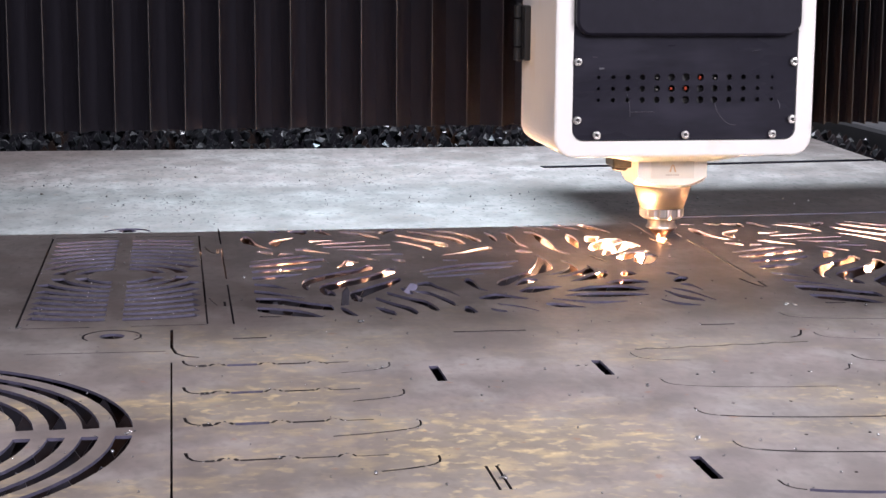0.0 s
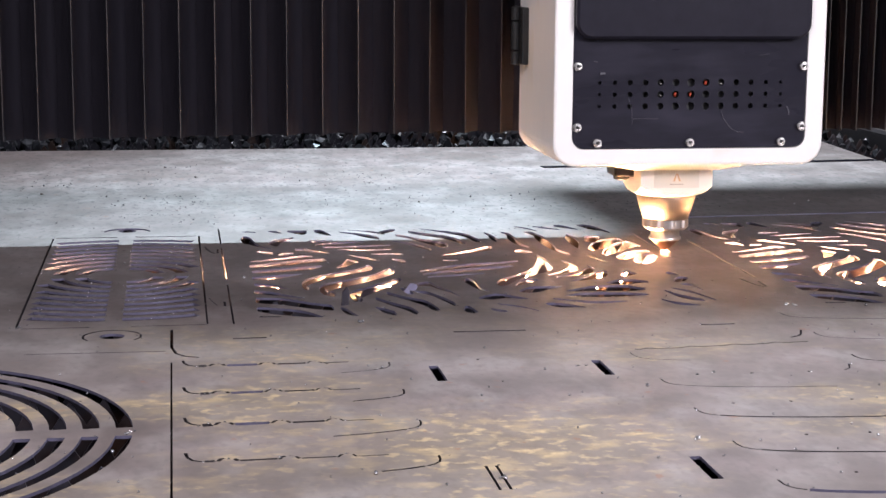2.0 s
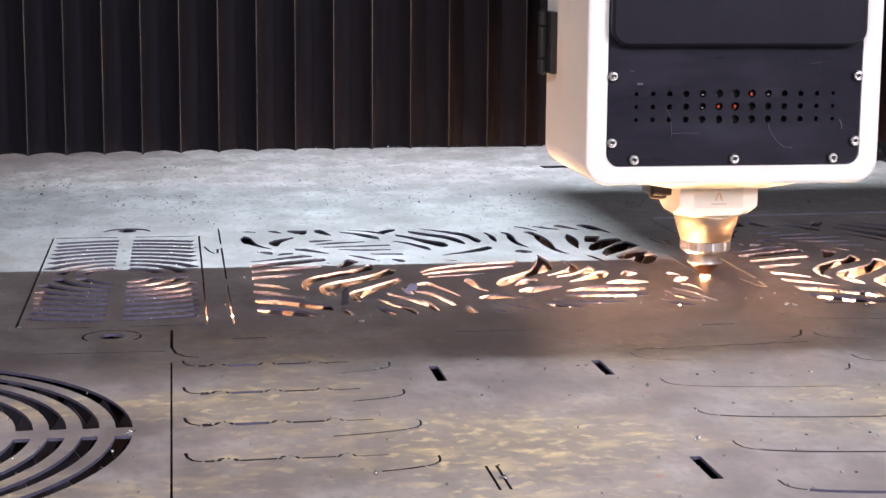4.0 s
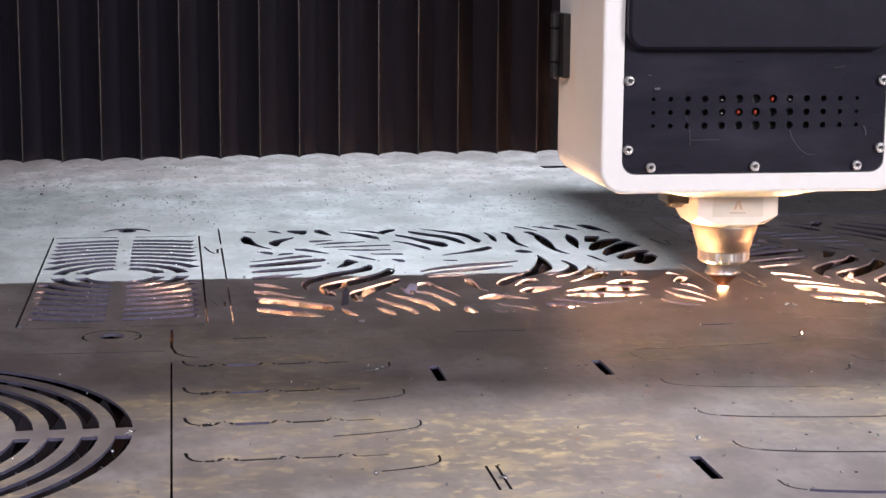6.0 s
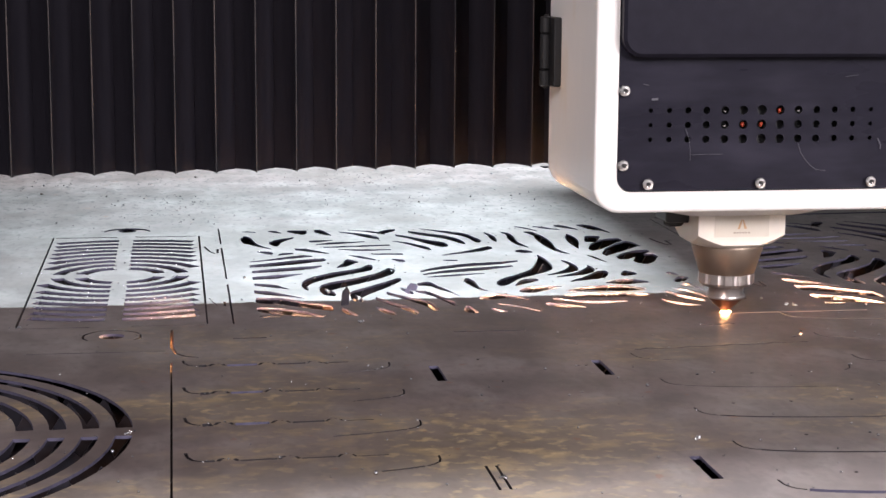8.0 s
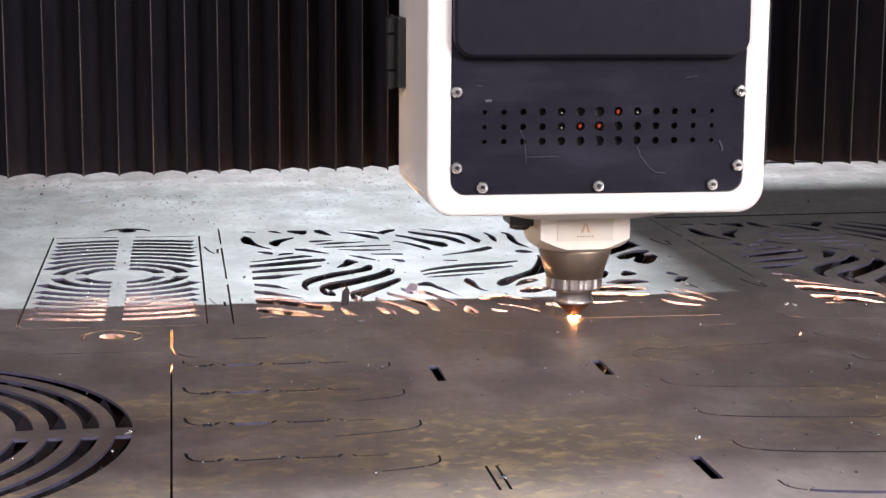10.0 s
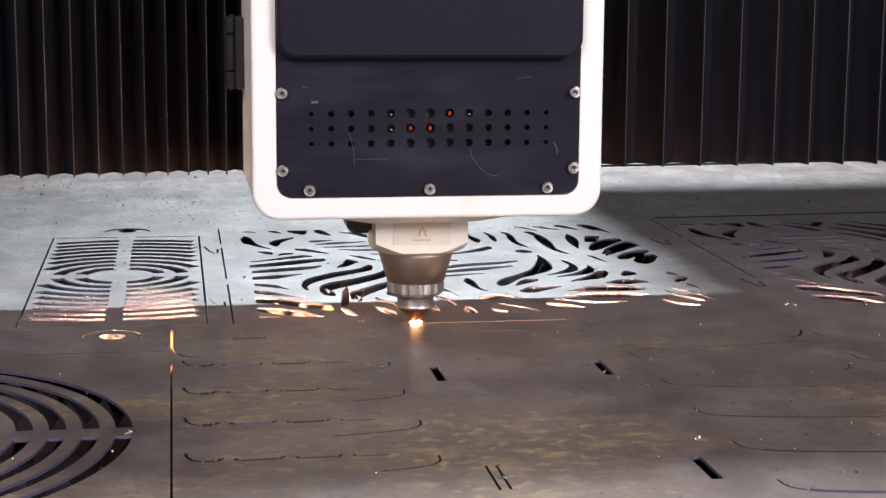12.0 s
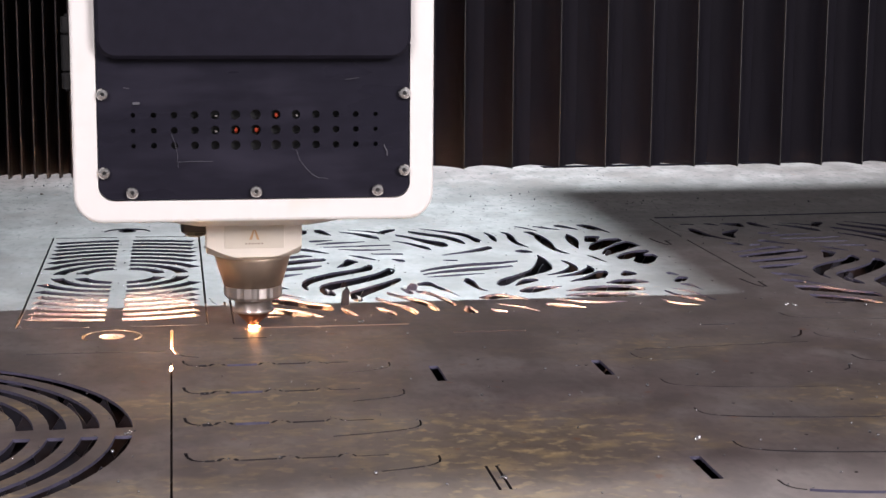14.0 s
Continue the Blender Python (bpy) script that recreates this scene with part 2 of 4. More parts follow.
def pierced(outlines, depth, name, cut_edge=False):
    """A flat plate in the xy plane with openings, thickness depth, top at z = 0. The first outline is the rim."""
    pts, edges = [], []
    for ring in outlines:
        n, k = len(pts), len(ring)
        edges += [(n + i, n + (i + 1) % k) for i in range(k)]
        pts += [Vector(q) for q in ring]
    verts, _, tris, _, _, _ = geometry.delaunay_2d_cdt(pts, edges, [], 0, 1e-6)
    flat = np.array([(v.x, v.y) for v in verts])
    mid = flat[np.array(tris)].mean(axis=1)
    solid = inside(mid, outlines[0])
    for ring in outlines[1:]:
        solid &= ~inside(mid, ring)
    keep = [t for t, ok in zip(tris, solid) if ok]
    bm = bmesh.new()
    top = [bm.verts.new((v.x, v.y, 0)) for v in verts]
    low = [bm.verts.new((v.x, v.y, -depth)) for v in verts]
    # narrow openings, whose walls take the painted shade
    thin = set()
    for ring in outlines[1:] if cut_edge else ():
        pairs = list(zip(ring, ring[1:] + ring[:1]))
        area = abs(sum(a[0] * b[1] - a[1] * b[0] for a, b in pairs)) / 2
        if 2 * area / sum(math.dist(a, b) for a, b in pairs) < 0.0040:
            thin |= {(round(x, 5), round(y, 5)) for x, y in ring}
    key = [(round(v.x, 5), round(v.y, 5)) for v in verts]
    sides = {}
    for t in keep:
        for i in range(3):
            e = (t[i], t[(i + 1) % 3])
            sides[e] = sides.get(e, 0) + 1
        bm.faces.new([top[i] for i in t])
        bm.faces.new([low[i] for i in reversed(t)])
    for i, j in sides:
        if (j, i) not in sides:
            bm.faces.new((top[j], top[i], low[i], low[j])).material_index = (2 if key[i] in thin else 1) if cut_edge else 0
    bmesh.ops.delete(bm, geom=[v for v in bm.verts if not v.link_faces], context="VERTS")
    me = bpy.data.meshes.new(name)
    bm.to_mesh(me)
    bm.free()
    return me


# ---- cut-outs of the sheet ----
def circle(cx, cy, r, n=28):
    return [(cx + r * math.cos(2 * math.pi * k / n), cy + r * math.sin(2 * math.pi * k / n)) for k in range(n)]


def arc_slot(cx, cy, r, width, a0, a1, n=16):
    """Slot along a circle from angle a0 to a1 (radians), with rounded ends."""
    out = []
    for k in range(n + 1):
        a = a0 + (a1 - a0) * k / n
        out.append((cx + (r + width / 2) * math.cos(a), cy + (r + width / 2) * math.sin(a)))
    for k in range(n + 1):
        a = a1 + (a0 - a1) * k / n
        out.append((cx + (r - width / 2) * math.cos(a), cy + (r - width / 2) * math.sin(a)))
    return out


def kerf(path, width):
    """Thin cut along a path."""
    left, right = [], []
    for i, (x, y) in enumerate(path):
        xa, ya = path[max(0, i - 1)]
        xb, yb = path[min(len(path) - 1, i + 1)]
        d = math.hypot(xb - xa, yb - ya) or 1
        nx, ny = -(yb - ya) / d * width / 2, (xb - xa) / d * width / 2
        left.append((x + nx, y + ny))
        right.append((x - nx, y - ny))
    return left + right[::-1]


ZEBRA = []
TALL = 5.4


def flow(*numbers, steps=5):
    """One flowing slot of the zebra panel, in centimetres of the panel: x, y and breadth at each knot of its spine.
    The pattern is drawn on a low card and stretched upwards by TALL."""
    knots = [np.array((numbers[i], numbers[i + 1] / TALL, numbers[i + 2])) for i in range(0, len(numbers), 3)]
    ext = [2 * knots[0] - knots[1]] + knots + [2 * knots[-1] - knots[-2]]
    spine = []
    for p0, p1, p2, p3 in zip(ext, ext[1:], ext[2:], ext[3:]):
        for k in range(steps):
            t = k / steps
            spine.append(0.5 * (2 * p1 + (p2 - p0) * t + (2 * p0 - 5 * p1 + 4 * p2 - p3) * t * t + (3 * p1 - p0 - 3 * p2 + p3) * t ** 3))
    spine.append(knots[-1])
    top, low = [], []
    for i, (x, y, w) in enumerate(spine):
        ahead, behind = spine[min(i + 1, len(spine) - 1)], spine[max(i - 1, 0)]
        d = ahead[:2] - behind[:2]
        d = d / (np.hypot(*d) or 1)
        h = max(w, 0.06) * 0.54
        top.append((x - d[1] * h, (y + d[0] * h) * TALL))
        low.append((x + d[1] * h, (y - d[0] * h) * TALL))
    first, last = spine[0], spine[-1]
    d0, d1 = spine[0] - spine[1], spine[-1] - spine[-2]
    d0, d1 = d0[:2] / (np.hypot(*d0[:2]) or 1), d1[:2] / (np.hypot(*d1[:2]) or 1)
    nose = [(first[0] + d0[0] * first[2] * 0.4, (first[1] + d0[1] * first[2] * 0.4) * TALL)]
    tail = [(last[0] + d1[0] * last[2] * 0.4, (last[1] + d1[1] * last[2] * 0.4) * TALL)]
    ZEBRA.append(nose + top + tail + low[::-1])


flow(-1.7, 57.4, 0.99, -1.1, 56.6, 1.06, -0.5, 53.9, 0.49, 0.4, 51.7, 0.21, 1.4, 50.1, 0.07)
flow(1.4, 54.4, 0.28, 2.1, 54.3, 0.84, 2.8, 56, 0.49, 4.7, 58.5, 0.11)
flow(-1.6, 63.8, 0.11, -0.8, 63.8, 0.15, 0.1, 63.2, 0.11)
flow(1.7, 64, 0.07, 2.6, 63.4, 0.29, 3.3, 62.4, 0.07)
flow(4.2, 63.7, 0.15, 5, 63.1, 0.44, 6.1, 62.5, 0.58, 6.6, 63.4, 0.37)
flow(7.8, 63.3, 0.44, 8.5, 62.7, 0.66, 9.1, 61.2, 0.44, 9.6, 59.8, 0.07)
flow(10.8, 62.5, 0.07, 12.5, 60.9, 0.29, 14.1, 58.8, 0.51, 15.3, 56.9, 0.36)
flow(12.1, 63.8, 0.07, 14.5, 62.6, 0.18, 16.5, 60.4, 0.29)
flow(6.4, 55.1, 0.18, 7.3, 55.3, 0.25, 9.4, 55.9, 0.07)
flow(7.1, 52.9, 0.1, 9.3, 53.5, 0.25, 13.3, 54.4, 0.07)
flow(7.8, 50.6, 0.14, 12.5, 51, 0.17, 16.1, 51.4, 0.1)
flow(9.4, 48.8, 0.07, 12.2, 48, 0.17, 15.8, 48, 0.1)
flow(4.3, 49.3, 0.21, 5.4, 48.8, 0.34, 6.7, 47.4, 0.27, 8.1, 46, 0.07)
flow(-0.4, 48.2, 0.07, 0.6, 47.3, 0.34, 1.3, 46.8, 0.34)
flow(1.9, 45.5, 0.07, 2.7, 46.2, 0.27, 3.8, 46.5, 0.14)
flow(13.1, 45, 0.07, 15, 44.8, 0.2, 16.8, 44.6, 0.17)
flow(-1.6, 41.1, 0.07, 2.3, 43, 0.23, 4.8, 44.3, 0.27, 5.9, 44.2, 0.13)
flow(-1.7, 38.1, 0.26, 2.1, 39.5, 0.46, 5.5, 41.1, 0.4, 7.2, 41.7, 0.33)
flow(-1.6, 34.4, 0.25, 1.9, 35.5, 0.38, 5.2, 36.6, 0.32, 6.5, 37.5, 0.13)
flow(-1.7, 30.5, 0.31, 1, 31.2, 0.38, 3.9, 32.7, 0.06)
flow(-1.7, 26.7, 0.24, 0.3, 25.5, 0.3, 1.8, 23.7, 0.06)
flow(-1.9, 22.5, 0.3, -0.2, 21.4, 0.36, 1.5, 19.9, 0.18, 3, 18.5, 0.06)
flow(-1.9, 17.8, 0.52, 0.7, 16.9, 0.64, 3.4, 14.5, 0.58, 5.5, 13.1, 0.52)
flow(-2, 13.1, 0.4, -0.2, 12, 0.57, 2.5, 10.3, 0.51, 4.2, 8.7, 0.06)
flow(-2, 9.4, 0.08, -0.9, 9.3, 0.08, 0.1, 9.2, 0.06)
flow(6.4, 12.7, 0.23, 6.8, 10.9, 0.51, 7.7, 8.8, 0.06)
flow(8.1, 36.2, 0.06, 9.2, 38, 0.46, 9.9, 39.8, 0.66, 10.9, 39.7, 0.13)
flow(10.3, 44.5, 0.07, 11.7, 42.8, 0.27, 13.1, 41, 0.17)
flow(3.8, 23.5, 0.36, 3.6, 25.5, 0.55, 4.5, 28.4, 0.56, 7.3, 31.6, 0.51, 10.4, 34.1, 0.45, 11.7, 35.8, 0.58, 12.2, 36.9, 0.33)
flow(6.4, 20.3, 0.42, 5.4, 22.3, 0.78, 6.4, 24.8, 0.73, 9.4, 27.5, 0.62, 12.3, 30.6, 0.57, 13.9, 33.3, 0.64, 14.4, 34, 0.32)
flow(8.9, 17.1, 0.47, 8.3, 18.8, 0.83, 10, 21.7, 0.66, 12.9, 25.7, 0.49, 14.4, 28.3, 0.31)
flow(15.1, 41.2, 0.1, 15.7, 40.3, 0.33, 16.4, 39.8, 0.27)
flow(16.8, 54.4, 0.07, 18.4, 52.5, 0.28, 19.8, 49.7, 0.42, 20.6, 47.9, 0.41)
flow(17.8, 58.9, 0.29, 19, 57.4, 0.36, 20.7, 54, 0.57, 22.2, 51.6, 0.77, 23.1, 51.1, 0.56)
flow(19.8, 61.5, 0.37, 21.5, 59.4, 0.44, 23.7, 56.8, 0.5, 25, 54, 0.71, 25.5, 52.1, 0.42)
flow(21.6, 64.2, 0.07, 24, 61.5, 0.29, 26.5, 58.4, 0.58, 27.3, 54.6, 0.79, 27.8, 54.1, 0.43)
flow(15.8, 61, 0.22, 16.9, 62.3, 0.44, 18.2, 63.6, 0.22)
flow(29.4, 60, 0.07, 29.8, 57.1, 0.65, 29.7, 54.3, 0.65, 29.7, 53, 0.29)
flow(31.6, 60.2, 0.07, 32.3, 57.8, 0.58, 32, 54.1, 0.79, 32.1, 51, 0.57, 32.9, 47.8, 0.07)
flow(21.4, 43.3, 0.07, 24.3, 45, 0.21, 26.7, 46.8, 0.41, 28.2, 48.3, 0.35)
flow(21, 39.7, 0.13, 21.9, 39.6, 0.17, 22.7, 39.5, 0.13)
flow(17.3, 32.6, 0.13, 19.6, 34.5, 0.26, 23.5, 36.3, 0.3, 27, 37.1, 0.26, 29.6, 38.3, 0.13)
flow(17.4, 30.8, 0.1, 20.2, 32.2, 0.26, 24.4, 33.6, 0.32, 28.4, 35, 0.13)
flow(17.6, 29, 0.06, 20.4, 29.7, 0.19, 24.3, 30.7, 0.06)
flow(21.3, 25.8, 0.37, 21.8, 25.3, 0.93, 22, 23.3, 0.68, 22.2, 21.6, 0.3, 22.9, 20.2, 0.06)
flow(15.9, 24.7, 0.25, 17.2, 24.9, 0.49, 17.8, 22.8, 0.37, 18.7, 20.4, 0.24, 19.4, 17.5, 0.06)
flow(15.1, 20.8, 0.18, 16.4, 19.4, 0.36, 17.4, 16.4, 0.41, 18.1, 13.6, 0.47)
flow(12, 20.2, 0.3, 13.4, 17.5, 0.35, 15.1, 14.6, 0.58, 15.7, 12.4, 0.69, 16.1, 10.9, 0.29)
flow(10.5, 17.3, 0.29, 11.6, 14.7, 0.35, 13, 11.9, 0.46, 13.5, 10.4, 0.57, 13.8, 10, 0.28)
flow(9.9, 12.8, 0.11, 10.6, 11, 0.46, 11.5, 9.5, 0.4)
flow(13.8, 22.6, 0.24, 14.2, 20.9, 0.48, 14.7, 19.9, 0.24)
flow(21.3, 16.3, 0.18, 22.6, 16.8, 0.48, 23.9, 17.2, 0.42, 26.3, 15.4, 0.06)
flow(18.7, 10, 0.29, 19.3, 10.5, 0.69, 19.8, 9.3, 0.17)
flow(21.5, 10.6, 0.17, 21.9, 9.9, 0.23, 22.8, 9.2, 0.17)
flow(22.6, 13.1, 0.09, 24.6, 11.4, 0.14, 26.1, 9.1, 0.06)
flow(32.8, 42, 0.2, 32.7, 38.4, 0.94, 32.1, 35, 1.12, 30.1, 31.1, 0.58, 27.6, 28.1, 0.44, 25.6, 25.2, 0.62, 24.6, 23.7, 0.31)
flow(34.8, 38.1, 0.13, 35.3, 35.7, 0.6, 35.2, 33.1, 0.59, 33.6, 30.7, 0.32, 31.3, 28.8, 0.06)
flow(37.1, 34.4, 0.2, 37.1, 32.5, 0.52, 35.9, 30.4, 0.45, 34.2, 28.8, 0.26, 32, 27.6, 0.06)
flow(38.3, 30.1, 0.32, 37.2, 28.5, 0.64, 35.3, 26.5, 0.38, 32.9, 24.7, 0.06)
flow(34.7, 59.9, 0.15, 35.6, 57.9, 0.73, 35.8, 54.1, 1.37, 35.7, 49.2, 1.2, 35.9, 45.4, 0.55, 36.9, 42.3, 0.07)
flow(30.7, 45.1, 0.14, 31.6, 45, 0.41, 32.6, 44.5, 0.21)
flow(39.9, 57.4, 0.29, 39.8, 54.6, 1.01, 39.1, 50.6, 0.92, 38.8, 46.3, 0.14)
flow(40.9, 51.3, 0.14, 42, 53.4, 0.79, 43.6, 55.1, 0.15)
flow(40.1, 45.3, 0.35, 41.4, 47.7, 0.77, 43.7, 51, 0.72, 45.7, 52.6, 0.36)
flow(40.9, 41.5, 0.34, 42.3, 44.2, 0.69, 45, 47.8, 0.85, 46.3, 48.9, 0.71, 46.9, 47.5, 0.21)
flow(42, 38.9, 0.34, 43, 40, 0.61, 45, 42.2, 0.55, 46.9, 43.7, 0.28)
flow(43.4, 36.4, 0.33, 44.3, 37.1, 0.87, 45.6, 38.9, 0.88, 46.9, 40.4, 0.34)
flow(38.7, 41.3, 0.07, 39.3, 39.2, 0.34, 39.9, 36.4, 0.07)
flow(39.8, 64.7, 0.23, 41, 63.6, 0.45, 42.3, 61, 0.07)
flow(43, 64.8, 0.23, 44, 63.2, 0.75, 45, 61.6, 0.6, 45.8, 58.2, 0.07)
flow(34.4, 64.8, 0.08, 35.7, 62.7, 0.22, 36.6, 60.6, 0.07)
flow(36.8, 64.5, 0.08, 38.2, 62.9, 0.3, 39.8, 61.2, 0.07)
flow(39.6, 27.8, 0.26, 40.6, 29.1, 0.52, 41.4, 28.7, 0.19)
flow(26.4, 23.1, 0.12, 28, 25.3, 0.44, 29.5, 26.2, 0.19)
flow(26.2, 19.5, 0.18, 27.6, 20.3, 0.55, 29.3, 21.1, 0.37, 31.3, 21.9, 0.06)
flow(36.6, 23.3, 0.06, 38.4, 23.7, 0.5, 40.3, 23.9, 0.38, 41.4, 23.4, 0.13)
flow(31.2, 19.2, 0.06, 34.4, 20.2, 0.49, 38.1, 20.1, 0.55, 39.9, 19.5, 0.18)
flow(30.5, 16.8, 0.06, 32.9, 16.8, 0.42, 37.2, 16.6, 0.36, 39.5, 16.3, 0.06)
flow(28.9, 15.1, 0.12, 32.6, 12.8, 0.24, 36.3, 13, 0.06)
flow(27.6, 12.5, 0.18, 28.5, 11.8, 0.41, 29.9, 11.3, 0.29, 31.2, 10.3, 0.06)
flow(44.9, 28.3, 0.19, 45.5, 28.2, 0.32, 46, 27.4, 0.13)
flow(44.4, 23.4, 0.19, 45.5, 24.7, 0.44, 46.5, 25.6, 0.13)
flow(44.6, 21.7, 0.12, 45.6, 20.9, 0.31, 46, 18.2, 0.12)
flow(43, 19.5, 0.12, 44.5, 17, 0.3, 45.7, 12.5, 0.12)
flow(41.8, 18, 0.24, 42.6, 15, 0.42, 44.4, 12.6, 0.24)
flow(40.1, 13.4, 0.12, 41.2, 11.2, 0.29, 43.3, 10, 0.06)


def zebra_panel(x, y):
    return [[(x + u / 100, y + v / 100) for u, v in pts] for pts in ZEBRA]


def grille(cx, cy):
    """Concentric slots clipped to a rectangle, with a plain bar down the middle."""
    cuts = []
    half, bar, gap = 0.082, 0.0085, 0.011
    for k in range(9):
        r = 0.044 + 0.0248 * k
        lo = math.asin(min(1.0, gap / r))
        a0 = max(lo, math.acos(min(1.0, half / r)))
        a1 = math.acos(bar / r)
        w = 0.0145
        for turn in ((a0, a1), (math.pi - a1, math.pi - a0), (math.pi + a0, math.pi + a1), (2 * math.pi - a1, 2 * math.pi - a0)):
            cuts.append(arc_slot(cx, cy, r, w, *turn))
    x0, x1, y0, y1 = cx - 0.0905, cx + 0.0905, cy - 0.276, cy + 0.272
    cuts.append(kerf([(x0, y0 + 0.004), (x0, y1)], 0.0022))
    cuts.append(kerf([(x1, y0 + 0.004), (x1, y0 + 0.1)], 0.0018))
    cuts.append(kerf([(x1, y0 + 0.105), (x1, y1)], 0.0022))
    cuts.append(kerf([(x0 + 0.003, y1), (cx - 0.012, y1)], 0.004))
    cuts.append(kerf([(cx + 0.012, y1), (x1 - 0.003, y1)], 0.004))
    cuts.append(kerf([(x0 + 0.005, y0), (cx - 0.022, y0)], 0.002))
    cuts.append(kerf([(cx + 0.018, y0), (x1 - 0.003, y0)], 0.002))
    return cuts


def ring_rosette(cx, cy):
    cuts = []
    for k in range(9):
        r = 0.2440 - 0.0245 * k
        a = math.asin(0.0115 / r)
        cuts.append(arc_slot(cx, cy, r, 0.0128, a, math.pi - a, 40))
        cuts.append(arc_slot(cx, cy, r, 0.0128, math.pi + a, 2 * math.pi - a, 40))
    return cuts


def crescent(cx, cy, r):
    """Wide opening left above a dropped washer."""
    far = [(cx + r * math.cos(radians(a)), cy + r * math.sin(radians(a))) for a in range(0, 181, 12)]
    near = [(cx - (r - 0.003) * math.cos(radians(a)), cy - 0.001 + (r - 0.012) * math.sin(radians(a))) for a in range(0, 181, 12)]
    return far + near


def washer_cut(cx, cy):
    return [arc_slot(cx, cy, 0.0268, 0.003, radians(20), radians(160)), arc_slot(cx, cy, 0.0268, 0.0022, radians(150), radians(215)),
            arc_slot(cx, cy, 0.0268, 0.0022, radians(-40), radians(15)), circle(cx, cy, 0.0118)]


def bridged_cut(x, y, wide):
    """Upper side of a blank on the left: a hook, then lengths of open cut with small raised arches between them."""
    cuts = [kerf([(x, y + 0.023), (x + 0.0012, y + 0.012), (x + 0.0048, y + 0.004), (x + 0.010, y + 0.0008), (x + 0.0125, y)], 0.0026)]
    for x0, x1, w in ((0.0132, 0.0205, 1.0), (0.0380, 0.0642, 0.85), (0.0815, 0.1062, 0.45), (0.1215, 0.1440, 0.2)):
        cuts.append(kerf([(x + x0, y), (x + (x0 + x1) / 2, y + 0.0003), (x + x1, y + 0.001)], wide * w + 0.0008))
    for x0, x1, w in ((0.0222, 0.0366, 0.0030), (0.0655, 0.0800, 0.0024), (0.1072, 0.1205, 0.0018)):
        cuts.append(kerf([(x + x0 + (x1 - x0) * k / 6, y - 0.0005 + 0.0078 * math.sin(math.pi * k / 6) ** 0.5) for k in range(3)], w))
        cuts.append(kerf([(x + x0 + (x1 - x0) * k / 6, y - 0.0005 + 0.0078 * math.sin(math.pi * k / 6) ** 0.5) for k in range(3, 5)], w * 0.4))
        cuts.append(kerf([(x + x0 + (x1 - x0) * k / 6, y - 0.0005 + 0.0078 * abs(math.sin(math.pi * k / 6)) ** 0.5) for k in range(5, 7)], w))
    return cuts


def boat_cut(x, y, way, long, width):
    """Lower side of a blank: a hooked end, then a shallow belly that thins out. way: the side to which it runs."""
    hook = [(0.0, 0.003), (0.0002, -0.006), (0.002, -0.013), (0.0065, -0.0185), (0.012, -0.0215)]
    belly = [(0.0135, -0.0222), (0.024, -0.026), (0.045, -0.031), (0.07, -0.035), (0.10, -0.0385), (0.14, -0.041), (0.178, -0.0415)]
    return [kerf([(x + way * u, y + v) for u, v in hook], min(width, 0.0016) + 0.0001), kerf([(x + way * u, y + v) for u, v in belly if u <= long], width)]


def speck_line(x, y, xs):
    return [circle(x + u, y, 0.0016, 8) for u in xs]


def latch_cut(x, y):
    """Interlocking hook between neighbouring parts."""
    return kerf([(x - 0.016, y + 0.017), (x - 0.0135, y - 0.004), (x - 0.010, y - 0.022), (x - 0.005, y - 0.035), (x - 0.0015, y - 0.031), (x - 0.0008, y - 0.002), (x + 0.0047, y - 0.0025)], 0.0026)


